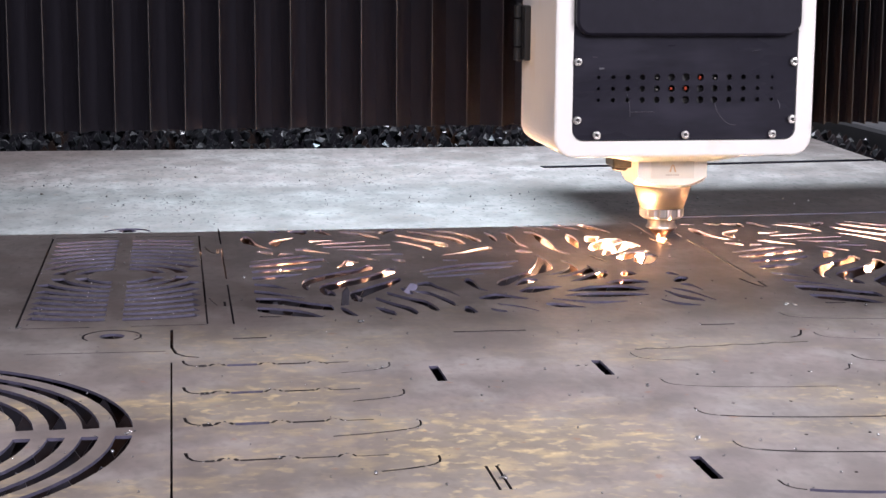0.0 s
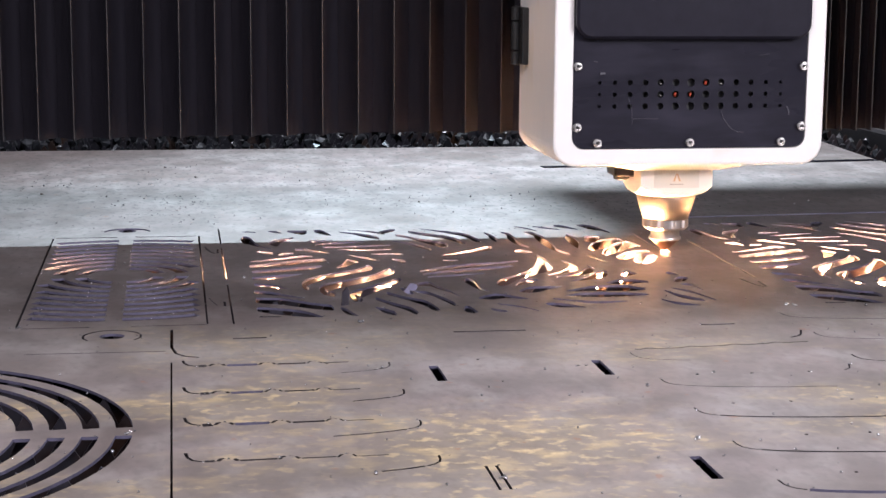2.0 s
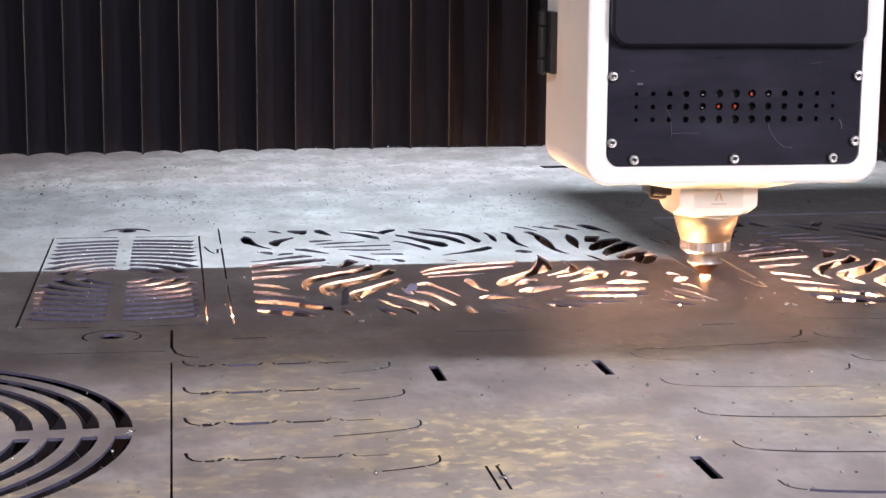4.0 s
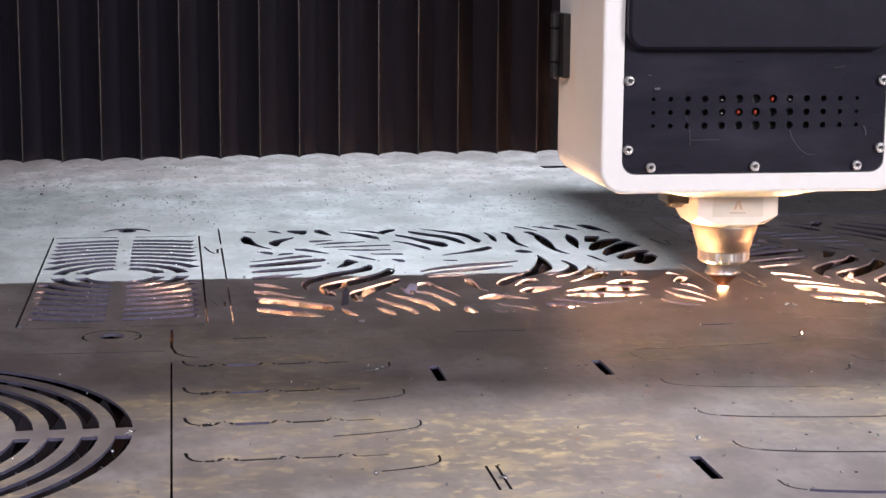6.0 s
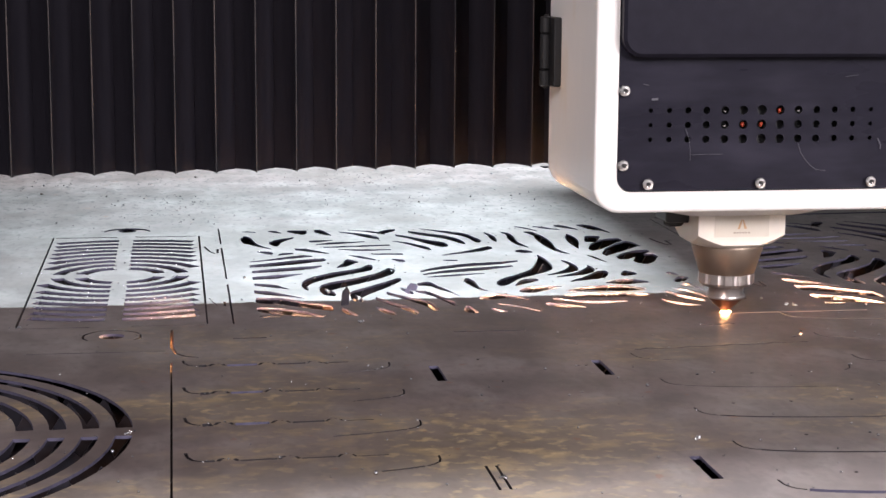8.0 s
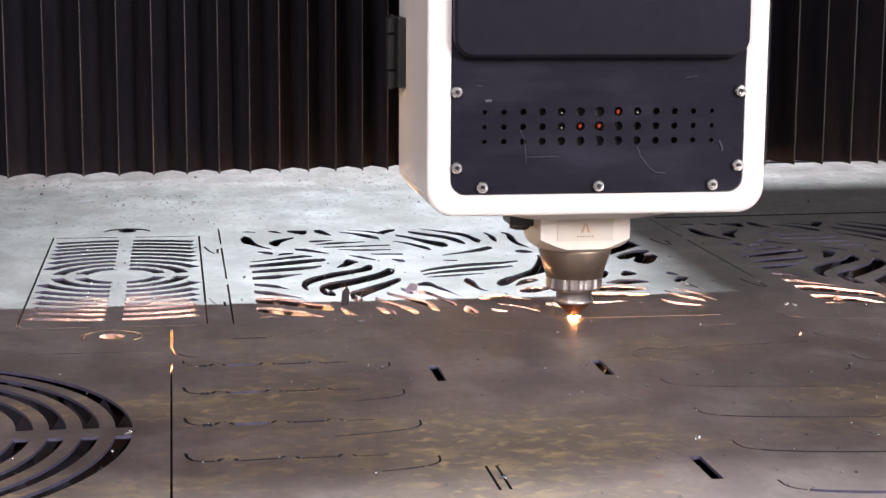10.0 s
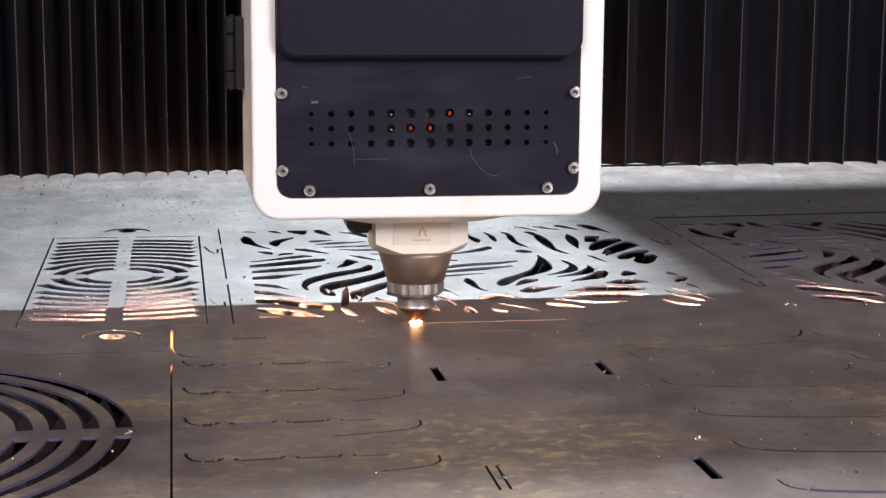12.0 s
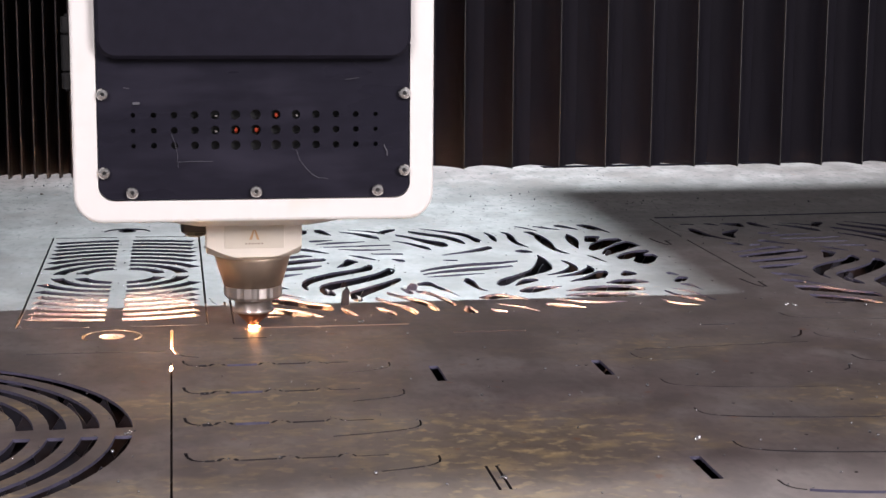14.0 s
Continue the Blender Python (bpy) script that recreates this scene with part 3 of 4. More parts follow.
def sheet_cuts():
    cuts = zebra_panel(0.1, 1.6) + zebra_panel(0.686, 1.603)
    cuts += grille(-0.0622, 1.9395) + ring_rosette(-0.285, 1.2825) + [crescent(-0.0625, 2.256, 0.030), circle(-0.0625, 2.262, 0.0118)] + washer_cut(-0.0612, 1.620)
    for k in range(4):
        y = 1.4885 - 0.0978 * k
        cuts += bridged_cut(0.0036, y, 0.0075 if k < 3 else 0.0034) + boat_cut(0.1824, y - 0.0085, -1, (0.045, 0.05, 0.07, 0.05)[k], 0.0016 + 0.0004 * k)
    for k in range(5):
        y = 1.4885 - 0.0978 * k
        cuts += boat_cut(0.4036, y + 0.001, 1, (0.05, 0.15, 0.178, 0.178, 0.178)[k], (0.0012, 0.0014, 0.0030, 0.0034, 0.0062)[k])
        if k:
            cuts += speck_line(0.404, y + 0.0140, (0.035, 0.0835, 0.135) if k < 3 else (0.06, 0.11))
            cuts.append(kerf([(0.5720, y + 0.0150), (0.5790, y + 0.0215), (0.5836, y + 0.0345)], 0.0016))
    for k in range(3):
        cuts += boat_cut(0.6008, 1.6500 - 0.0952 * k, 1, 0.10, 0.0016)
    cuts.append(kerf([(0.5716, 1.5394), (0.580, 1.5440), (0.586, 1.5520), (0.5924, 1.5701)], 0.0022))
    cuts += speck_line(0.0, 1.4508, (0.3451, 0.352)) + speck_line(0.0, 1.485, (0.128, 0.262))
    for x, y in ((0.2190, 1.437), (0.3648, 1.441), (0.3634, 1.136)):
        cuts.append(kerf([(x, y - 0.0275), (x, y + 0.0275)], 0.0085))
    for x in (0.2110, 0.2185):
        cuts.append(kerf([(x, 1.103), (x, 1.159)], 0.002))
    for x0, x1, y in ((0.0502, 0.0816, 1.5975), (0.2589, 0.3288, 1.601), (0.5033, 0.538, 1.605)):
        cuts.append(kerf([(x0, y), (x1, y)], 0.004))
    cuts.append(kerf([(-0.0063, 0.9), (-0.0063, 1.505)], 0.0016))
    cuts.append(kerf([(-0.0060, 1.642), (-0.0060, 1.565), (-0.002, 1.540), (0.006, 1.528), (0.018, 1.523)], 0.0028))
    cuts.append(kerf([(-0.134, 1.5525), (-0.012, 1.551)], 0.0018))
    cuts.append(kerf([(0.0535, 1.662), (0.0538, 1.87)], 0.002))
    cuts.append(kerf([(0.0538, 1.905), (0.0541, 2.115)], 0.002))
    cuts.append(kerf([(0.0542, 2.145), (0.0543, 2.268)], 0.002))
    for x, y in ((0.0500, 2.11), (0.6370, 1.825), (0.6125, 2.112)):
        cuts.append(latch_cut(x, y))
    cuts.append(kerf([(0.0478, 1.752), (0.0478, 1.776)], 0.0026))
    cuts.append(kerf([(0.0325, 1.796), (0.0362, 1.772), (0.0402, 1.757)], 0.0010))
    cuts.append(kerf([(0.640, 1.845), (0.6415, 2.115)], 0.002))
    cuts.append(kerf([(0.6420, 2.14), (0.6425, 2.295)], 0.0015))
    cuts.append(kerf([(0.413 + 0.0105 * k, 1.505 + 0.0009 * k + (0.004 if k % 4 == 1 else 0.0)) for k in range(17)], 0.0022))
    cuts.append(kerf([(0.6515, 2.303), (1.2, 2.335)], 0.010))
    cuts.append(kerf([(0.62, 2.903), (0.95, 2.925), (1.245, 2.955)], 0.03))
    return cuts


# ---- structure ----
def plain_box(name, dims, mat, label, category, kind="structure", bevel=0.0):
    return tagged(part(name, box(*dims, bevel), mat), label, category, kind=kind)


plain_box("floor", (-6, 6, -5, 9, -1.0, -0.9), CONCRETE, "grey concrete hall floor", "floor")
plain_box("wall_north", (-6, 6, 9, 9.2, -0.9, 4.5), WALLPAINT, "plain painted hall wall", "wall")
plain_box("wall_south", (-6, 6, -5.2, -5, -0.9, 4.5), WALLPAINT, "plain painted hall wall", "wall")
plain_box("wall_west", (-6.2, -6, -5, 9, -0.9, 4.5), WALLPAINT, "plain painted hall wall", "wall")
plain_box("wall_east", (6, 6.2, -5, 9, -0.9, 4.5), WALLPAINT, "plain painted hall wall", "wall")
plain_box("ceiling", (-6, 6, -5, 9, 4.5, 4.7), WALLPAINT, "plain painted hall ceiling", "ceiling")

# two unseen blockers, added to keep lamp light off parts of the sheet
plain_box("roof_beam", (0.576, 5.99, 3.427, 3.770, 1.96, 2.04), DARKFRAME, "unseen dark board added above the machine to shade the sheet", "beam")
plain_box("roof_beam", (-5.99, 5.99, 2.44, 2.85, 1.96, 2.04), DARKFRAME, "unseen dark board added above the machine to shade the sheet", "beam")

# machine bed: a dark tray under the slats and two side rails
bed = tagged(new("machine_bed"), "dark painted steel bed under the cutting slats", "machine bed")
part("tray", box(-1.25, 1.6, 0.2, 4.6, -0.9, -0.42), DARKFRAME, bed)
part("side_rail", box(-1.25, -1.0, 0.2, 4.6, -0.42, 0.02, 0.01), DARKFRAME, bed)
part("side_rail", box(1.4, 1.6, 0.2, 4.6, -0.42, 0.02, 0.01), DARKFRAME, bed)
part("end_rail", box(-1.0, 1.4, 0.2, 0.26, -0.42, -0.01, 0.005), DARKFRAME, bed)
part("end_rail", box(-1.0, 1.4, 4.5, 4.6, -0.42, -0.01, 0.005), DARKFRAME, bed)


# ---- sheet ----
outline = [(-0.95, 0.30), (1.245, 0.30), (1.245, 3.0), (1.27, 3.40), (0.95, 3.42), (0.93, 3.232), (-0.95, 3.238)]
sheet_mesh = pierced([outline] + sheet_cuts(), 0.0025, "steel_sheet", True)
sheet_mesh.materials.append(STEEL)
sheet_mesh.materials.append(BURNT)
sheet_mesh.materials.append(KERF_SHADE)
sheet = tagged(new("steel_sheet", sheet_mesh), "brownish steel sheet with laser-cut slots lying on slats", "steel sheet")


def slag_beads():
    """Tiny beads of slag scattered over the sheet."""
    rng = random.Random(21)
    bm = bmesh.new()
    for k in range(420):
        x, y = rng.uniform(-0.32, 1.0), 1.05 + 1.5 * rng.random() ** 1.2
        r = rng.uniform(0.0004, 0.0011) * (1.7 if rng.random() < 0.08 else 1.0)
        bmesh.ops.create_icosphere(bm, subdivisions=1, radius=r, matrix=Matrix.LocRotScale((x, y, r * 0.6), None, (1, 1.4, 1)))
    rims = [p for ring in sheet_cuts() for p in ring]
    crusted = [p for ring in grille(-0.0622, 1.9395) for p in ring]
    for k in range(1000):
        x, y = rng.choice(rims if k < 520 else crusted)
        r = rng.uniform(0.0004, 0.0008)
        bmesh.ops.create_icosphere(bm, subdivisions=1, radius=r, matrix=Matrix.LocRotScale((x + rng.uniform(-0.003, 0.003), y + rng.uniform(-0.001, 0.001), r * 0.5), None, (1.6, 1.0, 0.8)))
    return tagged(part("slag_bead", bm, BEAD, None, "", True), "tiny bright beads of slag scattered on the sheet", "slag", kind="stuff")


slag_beads()


def jagged(bm, rng, at, r, tall):
    made = bmesh.ops.create_icosphere(bm, subdivisions=1, radius=r, matrix=Matrix.LocRotScale(at, None, (rng.uniform(0.7, 1.5), rng.uniform(0.7, 1.5), tall)))
    for v in made["verts"]:
        v.co += Vector((rng.uniform(-1, 1), rng.uniform(-1, 1), rng.uniform(-1, 1))) * r * 0.45


def scale_crumbs():
    """Black crumbs of scale on the rear of the sheet, gathered in drifts, with a few further forward."""
    rng = random.Random(33)
    bm = bmesh.new()
    for drift in range(34):
        cx, cy = rng.uniform(-0.34, 0.75), rng.uniform(2.34, 2.95)
        for k in range(rng.randint(4, 12)):
            r = rng.uniform(0.0004, 0.0010) * (1.8 if rng.random() < 0.1 else 1.0)
            jagged(bm, rng, (cx + rng.gauss(0, 0.035), cy + rng.gauss(0, 0.05), r * 0.5), r, rng.uniform(0.6, 1.0))
    for k in range(60):
        r = rng.uniform(0.0004, 0.0009)
        jagged(bm, rng, (rng.uniform(-0.3, 0.8), rng.uniform(1.1, 2.3), r * 0.4), r, 0.6)
    return tagged(part("scale_crumb", bm, SLAT), "black crumbs of scale strewn over the rear of the sheet", "scale", kind="stuff")


scale_crumbs()


def slag_crumb(x, y, size, seed):
    """A splash of bright solidified metal."""
    rng = random.Random(seed)
    bm = bmesh.new()
    for k in range(5):
        r = size * rng.uniform(0.3, 0.6)
        at = Vector((rng.uniform(-size, size), rng.uniform(-size, size) * 1.5, r * 0.7))
        made = bmesh.ops.create_icosphere(bm, subdivisions=2, radius=r, matrix=Matrix.Translation(at))
        for v in made["verts"]:
            v.co += Vector((rng.uniform(-1, 1), rng.uniform(-1, 1), rng.uniform(-1, 1))) * r * 0.25
    ob = part("slag_crumb", bm, BEAD, None)
    ob.location = (x, y, 0)
    return tagged(ob, "bright crumb of solidified slag lying on the sheet", "slag crumb", "slag crumbs on the sheet")


for seed, (x, y, size) in enumerate(((0.3785, 1.2075, 0.0022), (-0.0385, 1.276, 0.002), (0.2175, 1.129, 0.0022), (0.6210, 1.690, 0.0022), (0.6290, 1.686, 0.0018), (-0.1508, 1.668, 0.002), (0.1765, 1.655, 0.0025))):
    slag_crumb(x, y, size, seed)


def tipped_slug(label, mat, m, width, height):
    """A cut-out scrap that has tipped up and stands in its slot."""
    bm = bmesh.new()
    pts = [(-width / 2, -0.012), (width / 2, -0.012), (width * 0.42, height * 0.8), (width * 0.1, height), (-width * 0.4, height * 0.7)]
    front = [bm.verts.new((x, -0.001, z)) for x, z in pts]
    back = [bm.verts.new((x, 0.001, z)) for x, z in pts]
    bm.faces.new(front)
    bm.faces.new(back[::-1])
    for k in range(5):
        bm.faces.new((front[k], front[(k + 1) % 5], back[(k + 1) % 5], back[k]))
    ob = part("tipped_scrap", bm, mat, None)
    ob.matrix_world = m
    return tagged(ob, label, "steel scrap")


tipped_slug("rust-brown scrap of sheet standing in a slot", SLAT, pose(0.169, 1.742, 0, 8, 0, 20), 0.009, 0.020)
tipped_slug("bright grey scrap of sheet tipped in a slot", BURNT, pose(0.2465, 1.815, 0, -35, 25, -30), 0.011, 0.009)

# ---- support slats ----
def slat_mesh():
    bm = bmesh.new()
    x, rows = -0.99, []
    rng = random.Random(4)
    up = False
    while x < 1.39:
        z = -0.0025 - (0.0 if up else 0.026 + rng.uniform(-0.004, 0.006)) - (rng.uniform(0, 0.004) if up else 0)
        rows.append((x + rng.uniform(-0.002, 0.002), z))
        if up:
            rows.append((x + 0.004, z - rng.uniform(0, 0.002)))
        x += 0.014
        up = not up
    front = [(bm.verts.new((a, -0.0015, z)), bm.verts.new((a, -0.0015, -0.41))) for a, z in rows]
    back = [(bm.verts.new((a, 0.0015, z)), bm.verts.new((a, 0.0015, -0.41))) for a, z in rows]
    for i in range(len(rows) - 1):
        bm.faces.new((front[i][0], front[i][1], front[i + 1][1], front[i + 1][0]))
        bm.faces.new((back[i][0], back[i + 1][0], back[i + 1][1], back[i][1]))
        bm.faces.new((front[i][0], front[i + 1][0], back[i + 1][0], back[i][0]))
    return mesh_from(bm, "support_slat", SLAT)


SLAT_MESH = slat_mesh()
slat_y = 0.42
while slat_y < 4.45:
    slat = new("support_slat", SLAT_MESH)
    slat.location = (0.011 * math.sin(slat_y * 57), slat_y, -0.0005)
    slat.rotation_euler = (0, 0, 0)
    tagged(slat, "dark saw-toothed steel support slat crusted with slag", "support slat", "support slats under the sheet")
    slat_y += 0.098


def slag_crust():
    """Glassy slag grown on the bare slat tips behind the sheet."""
    rng = random.Random(8)
    bm = bmesh.new()
    y = 0.42
    while y < 4.45:
        if y > 3.245:
            for k in range(105):
                x = -0.45 + 1.85 * (k + rng.uniform(0.1, 0.9)) / 105
                if y < 3.42 and 0.90 < x < 1.30:
                    continue
                r = rng.uniform(0.004, 0.010)
                jagged(bm, rng, (x, y + rng.uniform(-0.006, 0.006), -0.012 - rng.uniform(0.0, 0.016)), r, rng.uniform(0.9, 1.9))
        y += 0.098
    return tagged(part("slag_crust", bm, CRUST), "glassy black slag crusted on the bare slat tips", "slag", kind="stuff")


slag_crust()

# ---- cutting head ----
AXIS_Y = 0.09


def front_plate(outlines, depth, name, mat, y, parent, label=""):
    """Pierced plate standing in the xz plane, its face at y looking towards -y."""
    me = pierced(outlines, depth, name)
    me.transform(pose(0, y, 0, 90))
    me.materials.append(mat)
    ob = new(name, me)
    ob.parent = parent
    return tagged(ob, label)


def cutting_head():
    head = tagged(new("laser_cutter"), "white laser cutting head with black front panel and nozzle", "laser head")
    # housing: a shell with rounded corners, open at the front
    bm = bmesh.new()
    outer = rounded(-0.160, 0.160, 0.1168, 0.640, 0.025)
    inner = rounded(-0.1385, 0.1385, 0.1365, 0.620, 0.014)
    lo = lambda pts, y: [bm.verts.new((x, y, z)) for x, z in pts]
    shrink = lambda d: rounded(-0.160 + d, 0.160 - d, 0.1168 + d, 0.640 - d, 0.025 - d)
    of0, of1, of2, of, ob_ = lo(shrink(0.0032), 0.0), lo(shrink(0.0015), 0.0006), lo(shrink(0.0005), 0.0016), lo(outer, 0.0034), lo(outer, 0.20)
    inf, inb = lo(inner, 0.0), lo(inner, 0.012)
    n = len(outer)
    for a, b in ((of0, of1), (of1, of2), (of2, of), (of, ob_), (inf, of0), (inb, inf)):
        for k in range(n):
            bm.faces.new((a[k], a[(k + 1) % n], b[(k + 1) % n], b[k]))
    bm.faces.new(ob_)
    bm.faces.new(inb)
    part("housing", bm, WHITE, head, "white painted housing with rounded corners, yellowed at the edges")
    # panel with vent holes growing towards the middle
    holes = []
    for i in range(13):
        for j in range(3):
            r = 0.0017 + 0.0030 * max(0.0, 1 - abs(i - 6) / 6.5) ** 0.8
            holes.append(circle(-0.107 + 0.01786 * i, 0.1855 + 0.0135 * j, r, 14))
    front_plate([rounded(-0.1375, 0.1375, 0.1375, 0.600, 0.0135)] + holes, 0.002, "vent_panel", NAVY, 0.001, head, "black coated sheet panel with three rows of round vents")
    part("vent_backing", box(-0.125, 0.125, 0.0095, 0.0115, 0.172, 0.226), BLACK, head)
    for x, z in ((-0.0177, 0.1990), (0.0002, 0.1990), (0.0180, 0.2120)):
        part("red_wire", lathe([(0.0012, z - 0.0025), (0.0020, z - 0.001), (0.0020, z + 0.001), (0.0012, z + 0.0018)], 10, x + 0.001, 0.0066), REDWIRE, head, "red wire behind the vents")
    for x, z in ((-0.0345, 0.2108), (-0.0345, 0.1972), (0.0370, 0.2108)):
        part("wire_end", box(x - 0.0010, x + 0.0010, 0.004, 0.0085, z - 0.0006, z + 0.0010, 0.0003), WIRE, head, "pale wire end behind the vents")
    for path, w in (([(0.036, 0.181), (0.039, 0.172), (0.045, 0.164), (0.050, 0.159), (0.055, 0.156), (0.064, 0.155)], 0.0004), ([(0.1145, 0.185), (0.1175, 0.179), (0.1175, 0.175)], 0.0009),
                    ([(-0.074, 0.196), (-0.0705, 0.187), (-0.069, 0.178), (-0.0685, 0.166)], 0.0003), ([(-0.068, 0.1712), (-0.055, 0.1716), (-0.038, 0.1714)], 0.0003), ([(0.080, 0.2435), (0.092, 0.2450)], 0.0004), ([(-0.115, 0.2370), (-0.110, 0.2362)], 0.0005), ([(-0.107, 0.223), (-0.101, 0.2233)], 0.0022)):
        front_plate([kerf(path, w)], 0.0002, "scratch", SCRATCH, -0.0012, head)
    # upper cover, standing proud
    bm = bmesh.new()
    shape = rounded(-0.1375, 0.1375, 0.2625, 0.610, 0.018)
    small = rounded(-0.1345, 0.1345, 0.2655, 0.607, 0.015)
    a = [bm.verts.new((x, 0.0012, z)) for x, z in shape]
    b = [bm.verts.new((x, -0.010, z)) for x, z in shape]
    c = [bm.verts.new((x, -0.013, z)) for x, z in small]
    n = len(shape)
    for u, v in ((a, b), (b, c)):
        for k in range(n):
            bm.faces.new((u[k], u[(k + 1) % n], v[(k + 1) % n], v[k]))
    bm.faces.new(c)
    part("upper_cover", bm, COVER, head, "black moulded cover with rounded lower corners")
    # screws
    first = None
    for x, z in ((-0.133, 0.2312), (0.133, 0.2312), (-0.1328, 0.1620), (0.1328, 0.1620), (-0.1089, 0.1442), (0.0, 0.1442), (0.1089, 0.1442)):
        if first is None:
            bm = lathe([(0.0054, 0.0), (0.0054, 0.0022), (0.0044, 0.0034), (0.0024, 0.0036), (0.0021, 0.0014)], 16)
            first = mesh_from(bm, "screw", CHROME)
            first.transform(pose(0, 0, 0, 90))
            deep = mesh_from(lathe([(0.0019, 0.0015), (0.0019, 0.0018)], 6), "socket", BLACK)
            deep.transform(pose(0, 0, 0, 90))
        s = new("screw", first)
        s.parent = head
        s.location = (x, -0.0010, z)
        tagged(s, "bright socket-head screw")
        hollow = new("socket", deep)
        hollow.parent = s
    # carriage that the housing hangs on, between the two bellows
    part("carriage", box(-0.112, 0.112, 0.200, 0.262, 0.1275, 0.640, 0.003), DARKFRAME, head, "dark carriage plate behind the housing")
    # hinge on the side
    bm = box(-0.168, -0.160, 0.146, 0.196, 0.224, 0.293, 0.0015)
    hinge = part("hinge", bm, BLACK, head, "black side hinge")
    for z0, z1 in ((0.2235, 0.2400), (0.2408, 0.2762), (0.2770, 0.2935)):
        part("knuckle", lathe([(0.0048, z0), (0.0062, z0 + 0.001), (0.0062, z1 - 0.001), (0.0048, z1)], 14, -0.1715, 0.168), BLACK, hinge)
    part("hinge_pin", lathe([(0.0024, 0.2215), (0.0024, 0.2955)], 10, -0.1715, 0.168), BLACK, hinge)
    # neck plate and nozzle stack
    bm = bmesh.new()
    rim = [[bm.verts.new((x, y, z)) for x, y in ((-w, y0), (w, y0), (w, y1), (-w, y1))] for w, y0, y1, z in ((0.086, 0.030, 0.175, 0.1190), (0.080, 0.034, 0.172, 0.1125), (0.050, 0.045, 0.160, 0.1062))]
    for u, v in zip(rim, rim[1:]):
        for k in range(4):
            bm.faces.new((u[k], u[(k + 1) % 4], v[(k + 1) % 4], v[k]))
    bm.faces.new(rim[0])
    bm.faces.new(rim[-1])
    part("bottom_skirt", bm, WHITE, head, "yellowed sloping skirt under the housing")
    port = part("cable_port", box(-0.067, -0.041, AXIS_Y - 0.012, AXIS_Y + 0.030, 0.0945, 0.1075, 0.003), BLACK, head, "black cable gland beside the collar")
    part("gland_nut", lathe([(0.0085, 0.0895), (0.0105, 0.0915), (0.0105, 0.0955)], 8, -0.0535, AXIS_Y + 0.008), BLACK, port)
    # square collar whose lower corners are turned off to a cone
    bm = bmesh.new()
    half, turn, n = 0.0437, 0.0473, 64
    reach = [half / max(abs(math.cos(2 * math.pi * k / n)), abs(math.sin(2 * math.pi * k / n))) for k in range(n)]
    rings = []
    for r_of, z_of in ((lambda r: r, lambda r: 0.1075), (lambda r: r, lambda r: 0.0765 + 0.70 * max(0.0, r - turn)), (lambda r: min(r, turn) - 0.0004, lambda r: 0.0762), (lambda r: 0.0368, lambda r: 0.0725)):
        rings.append([bm.verts.new((r_of(r) * math.cos(2 * math.pi * k / n), AXIS_Y + r_of(r) * math.sin(2 * math.pi * k / n), z_of(r))) for k, r in enumerate(reach)])
    for u, v in zip(rings, rings[1:]):
        for k in range(n):
            bm.faces.new((u[k], u[(k + 1) % n], v[(k + 1) % n], v[k]))
    bm.faces.new(rings[0])
    bm.faces.new(rings[-1])
    block = part("collar_block", bm, ALLOY, head, "satin nickel square collar with turned lower corners")
    fy = AXIS_Y - half
    part("label_plate", box(-0.0275, 0.0275, fy - 0.0005, fy + 0.002, 0.0850, 0.1062, 0.0003), PLATE, block)
    bm = bmesh.new()
    for x0, x1 in ((-0.0042, 0.0), (0.0, 0.0042)):
        zt, zb = 0.1020, 0.0930
        pts = [(-0.0048, zb), (-0.0012, zt), (0.0, zt), (-0.0022, zb)] if x0 else [(0.0048, zb), (0.0022, zb), (0.0, zt), (0.0012, zt)]
        bm.faces.new([bm.verts.new((x, fy - 0.0009, z)) for x, z in pts])
    part("print_mark", bm, ORANGE, block)
    for k in range(6):
        part("print_bar", box(-0.0084 + 0.0029 * k, -0.0066 + 0.0029 * k, fy - 0.0009, fy - 0.0004, 0.0886, 0.0900), PRINT, block)
    part("cone", lathe([(0.0362, 0.0740), (0.0358, 0.0700), (0.0276, 0.0432)], 40, 0, AXIS_Y), BRONZE, head, "heat-tinted conical nozzle body", True)
    bm = bmesh.new()
    prof = []
    for z, r in ((0.0437, 0.0258), (0.0427, 0.0278), (0.0335, 0.0278), (0.0300, 0.0240)):
        prof.append([bm.verts.new(((r - (0.0016 if k % 6 < 2 else 0)) * math.cos(2 * math.pi * k / 72), AXIS_Y + (r - (0.0016 if k % 6 < 2 else 0)) * math.sin(2 * math.pi * k / 72), z)) for k in range(72)])
    for a, b in zip(prof, prof[1:]):
        for k in range(72):
            bm.faces.new((a[k], a[(k + 1) % 72], b[(k + 1) % 72], b[k]))
    bm.faces.new(prof[0])
    bm.faces.new(prof[-1])
    part("ring_nut", bm, RING, head, "knurled steel ring nut")
    part("nozzle_seat", lathe([(0.0176, 0.0305), (0.0174, 0.0212), (0.0192, 0.0204), (0.0196, 0.0186), (0.0190, 0.0172)], 40, 0, AXIS_Y), RING, head, "turned steel nozzle seat with a thin flange", True)
    part("nozzle_tip", lathe([(0.0172, 0.0174), (0.0168, 0.0160), (0.0036, 0.0034), (0.0014, 0.0026)], 28, 0, AXIS_Y), COPPER, head, "sooty copper nozzle tip")
    return head


HEAD = cutting_head()


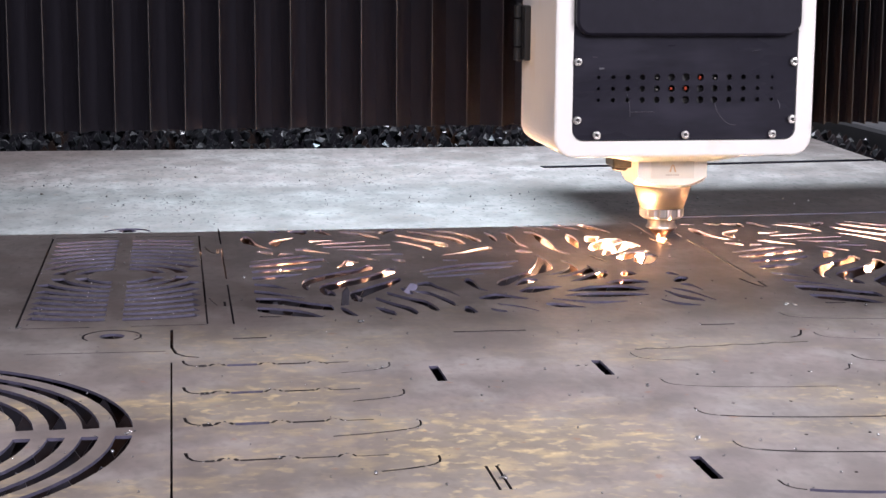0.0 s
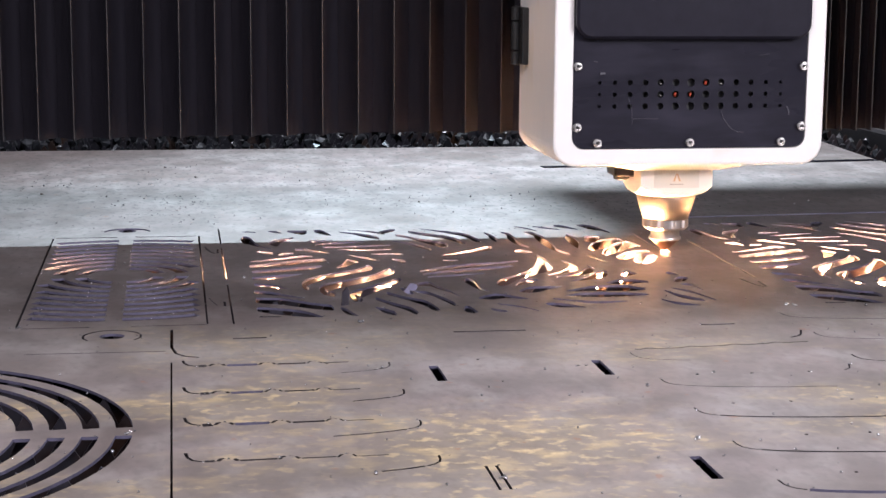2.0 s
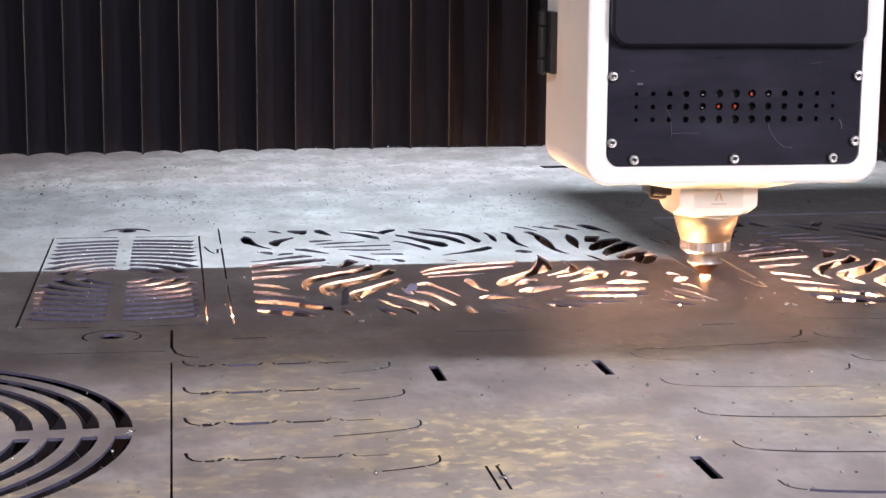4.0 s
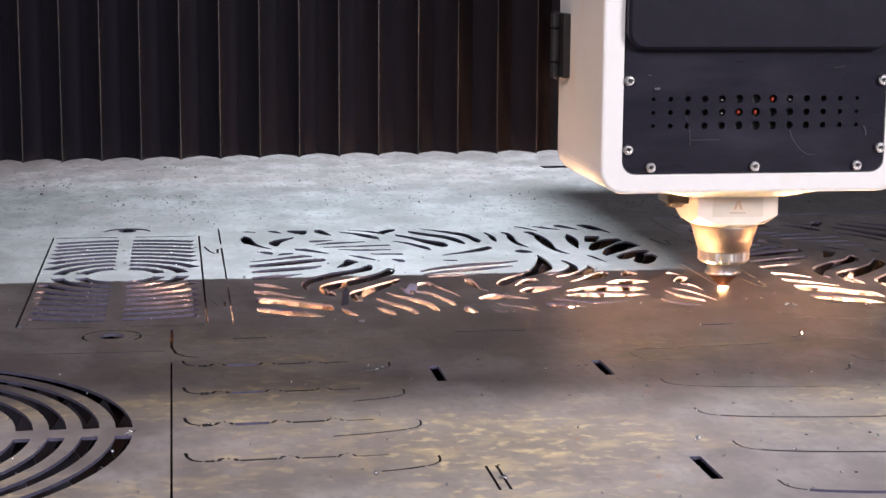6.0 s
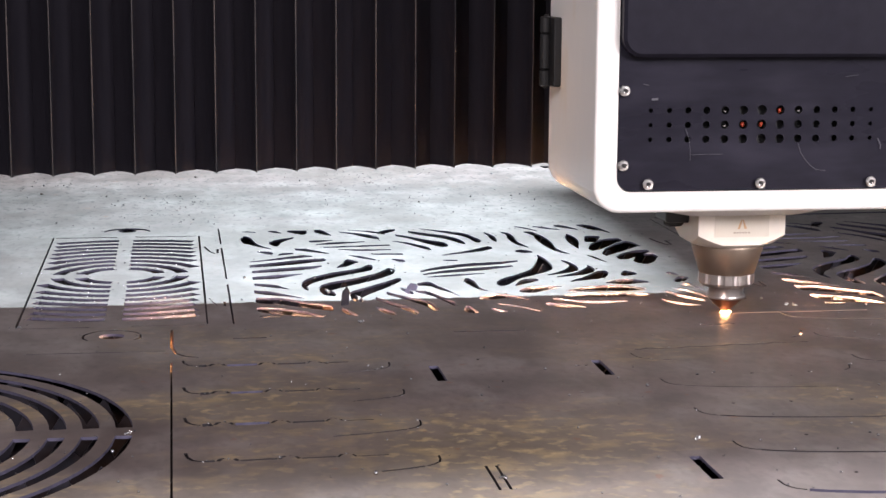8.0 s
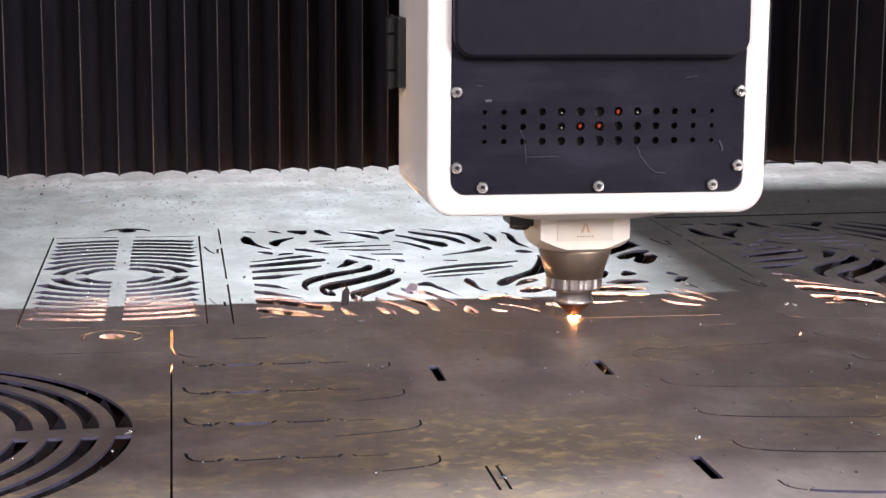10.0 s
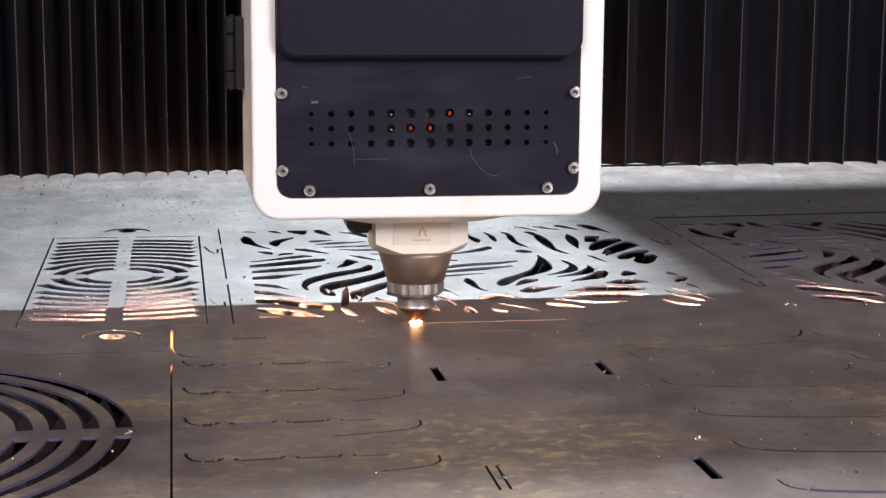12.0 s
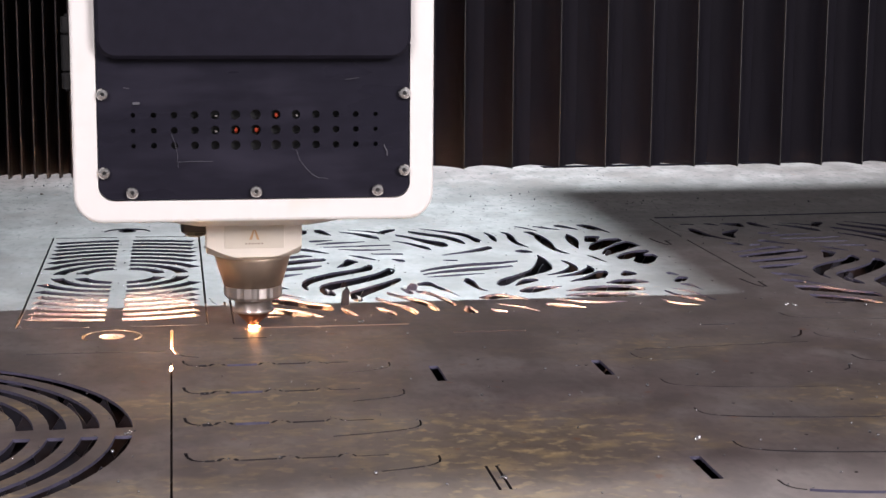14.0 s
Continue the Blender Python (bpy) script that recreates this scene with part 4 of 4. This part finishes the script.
# ---- sparks, travelling with the nozzle ----
def spark_spray():
    thing = tagged(new("cutting_sparks"), "white-hot sparks spraying from the cut under the nozzle", "sparks")
    bm = bmesh.new()
    bmesh.ops.create_icosphere(bm, subdivisions=2, radius=1, matrix=Matrix.LocRotScale((0, 0, 0.0024), None, (0.0044, 0.0026, 0.0011)))
    part("arc_glow", bm, ARC, thing)
    rng = random.Random(5)
    bm = bmesh.new()
    for k in range(9):
        turn = rng.uniform(0, 2 * math.pi)
        a = Vector((0.002 * math.cos(turn), 0.002 * math.sin(turn), 0.001))
        b = a + Vector((math.cos(turn), math.sin(turn), rng.uniform(0.05, 0.3))) * rng.uniform(0.002, 0.006)
        v = [bm.verts.new(q) for q in (a, a + Vector((0, 0, 0.0006)), a + Vector((0.0005, 0.0005, 0)), b)]
        for f in ((0, 1, 2), (0, 3, 1), (1, 3, 2), (2, 3, 0)):
            bm.faces.new([v[i] for i in f])
    tagged(part("splash", bm, ARC, thing), kind="stuff")
    rng = random.Random(11)
    bm = bmesh.new()
    for k in range(330):
        side = 1 if rng.random() < 0.5 else -1
        a = Vector((side * (0.005 + (0.34 if side > 0 else 0.52) * rng.random() ** (1.4 if side > 0 else 2.6)), rng.uniform(-0.045, 0.085), -rng.uniform(0.024, 0.078)))
        way = Vector((side, rng.uniform(-0.1, 0.1), rng.uniform(-0.5, 0.05))).normalized()
        b = a + way * rng.uniform(0.02, 0.09)
        r = rng.uniform(0.0003, 0.0008)
        up = Vector((0, 0, r))
        ac = Vector((0, r, 0))
        v = [bm.verts.new(q) for q in (a + up, a - up * 0.5 + ac, a - up * 0.5 - ac, b)]
        for f in ((0, 1, 2), (0, 3, 1), (1, 3, 2), (2, 3, 0)):
            bm.faces.new([v[i] for i in f])
    tagged(part("spark_streaks", bm, SPARK, thing), kind="stuff")
    return thing


SPARKS = spark_spray()


def hot_cut():
    """The freshly cut kerf, still glowing for a hand's breadth behind the nozzle."""
    bm = bmesh.new()
    rows = [[bm.verts.new((x, y, z)) for y, z in ((-w, 0.0003), (0, 0.0007), (w, 0.0003))] for x, w in ((0.002, 0.0008), (0.02, 0.0005), (0.06, 0.00035), (0.15, 0.0002))]
    for u, v in zip(rows, rows[1:]):
        for k in range(2):
            bm.faces.new((u[k], v[k], v[k + 1], u[k + 1]))
    return tagged(part("hot_cut", bm, EMBER), "glowing fresh cut in the steel sheet behind the nozzle", "hot cut")


HOT_CUT = hot_cut()

# ---- bellows ----
PANEL = 0.043
HIGH = 0.73


def pleat_mesh(side):
    """One fold: from the sharp front ridge at x = 0 back to the valley, slightly dished."""
    bm = bmesh.new()
    cols = []
    steps = 6
    for k in range(steps + 1):
        s = k / steps
        x, y = side * PANEL * s, 0.0050 * math.sin(math.pi * s)
        cols.append([bm.verts.new((x, y, z)) for z in (0.0, HIGH * 0.33, HIGH * 0.66, HIGH)])
    for a, b in zip(cols, cols[1:]):
        for i in range(3):
            bm.faces.new((a[i], a[i + 1], b[i + 1], b[i]))
    return mesh_from(bm, "fold", CLOTH, True)


def ridge_mesh(mat):
    return mesh_from(box(-0.0007, 0.0007, -0.0008, 0.001, 0.0, HIGH, 0.0003, 1), "fold_edge", mat)


FOLD_LEFT, FOLD_RIGHT, RIDGE, RIDGE_UNLIT = pleat_mesh(-1), pleat_mesh(1), ridge_mesh(EDGE), ridge_mesh(EDGE_UNLIT)
BELLOWS_BACK, BELLOWS_LOW = 0.270, 0.1290


def bellows(label):
    return tagged(new("bellows"), label, "bellows")


LEFT_BELLOWS = bellows("black pleated cloth bellows, stretched and folded by the head")
RIGHT_BELLOWS = bellows("black pleated cloth bellows beside the cutting head")


def folds(parent, count, ridge):
    made = []
    for k in range(count):
        row = []
        for me in (FOLD_LEFT, FOLD_RIGHT, ridge):
            o = new(me.name, me)
            o.parent = parent
            row.append(o)
        made.append(row)
    return made


LEFT_FOLDS, RIGHT_FOLDS = folds(LEFT_BELLOWS, 16, RIDGE), folds(RIGHT_BELLOWS, 19, RIDGE_UNLIT)
LEFT_END, RIGHT_END = -0.23, 1.08

gantry = tagged(new("gantry"), "dark gantry beam behind the bellows", "gantry")
part("beam", box(-1.15, 1.5, 0.06, 0.18, 0.40, 1.40, 0.01), DARKFRAME, gantry)
# hidden strip, added to straighten the shadow edge that the bellows cast
part("guide_rail", box(-1.15, 1.5, 0.060, 0.067, 0.156, 0.396, 0.001), DARKFRAME, gantry)
part("leg", box(-1.2, -1.06, 0.02, 0.24, 0.02, 1.40, 0.008), DARKFRAME, gantry)
part("leg", box(1.42, 1.56, 0.02, 0.24, 0.02, 1.40, 0.008), DARKFRAME, gantry)
part("end_plate", box(LEFT_END - 0.5, LEFT_END - 0.001, -0.002, 0.065, BELLOWS_LOW, 0.855, 0.004), BLACK, gantry)
part("end_plate", box(RIGHT_END + 0.001, RIGHT_END + 0.4, -0.002, 0.065, BELLOWS_LOW, 0.855, 0.004), BLACK, gantry)


def motions():
    walk(HEAD, [(t, pose(x, y, 0)) for t, x, y in TRAVEL])
    walk(SPARKS, [(t, pose(x, y + AXIS_Y, 0)) for t, x, y in TRAVEL])
    # the glowing cut trails behind the way the nozzle goes
    walk(HOT_CUT, [(t, pose(x, y + AXIS_Y, 0, 0, 0, float(np.interp(t, (7.5, 8.0), (90, 0))))) for t, x, y in TRAVEL])
    for thing in (LEFT_BELLOWS, RIGHT_BELLOWS, gantry):
        walk(thing, [(t, pose(0, y + BELLOWS_BACK, 0)) for t, x, y in TRAVEL])
    for rows, start, end in ((LEFT_FOLDS, True, LEFT_END), (RIGHT_FOLDS, False, RIGHT_END)):
        n = len(rows)
        for k, (fl, fr, ridge) in enumerate(rows):
            keys = []
            for t, x, y in TRAVEL:
                a, b = (end, x - 0.10) if start else (x + 0.10, end)
                crowd = float(np.interp(b - a, (0.20, 0.30, 0.44, 0.70), (0.12, 0.34, 0.40, -0.05))) if start else 0.13
                place = lambda s: a + (b - a) * (s + crowd * s * (1 - s))
                left, right = place(k / n), place((k + 1) / n)
                half, mid = (right - left) / 2, (left + right) / 2
                keys.append((t, mid, math.degrees(math.acos(min(1.0, half / PANEL)))))
            droop = lambda x: BELLOWS_LOW - 0.011 * max(0.0, 0.30 - x) if start else BELLOWS_LOW
            walk(fl, [(t, pose(m, 0, droop(m), 0, 0, -g)) for t, m, g in keys])
            walk(fr, [(t, pose(m, 0, droop(m), 0, 0, g)) for t, m, g in keys])
            walk(ridge, [(t, pose(m, 0, droop(m))) for t, m, g in keys])


motions()
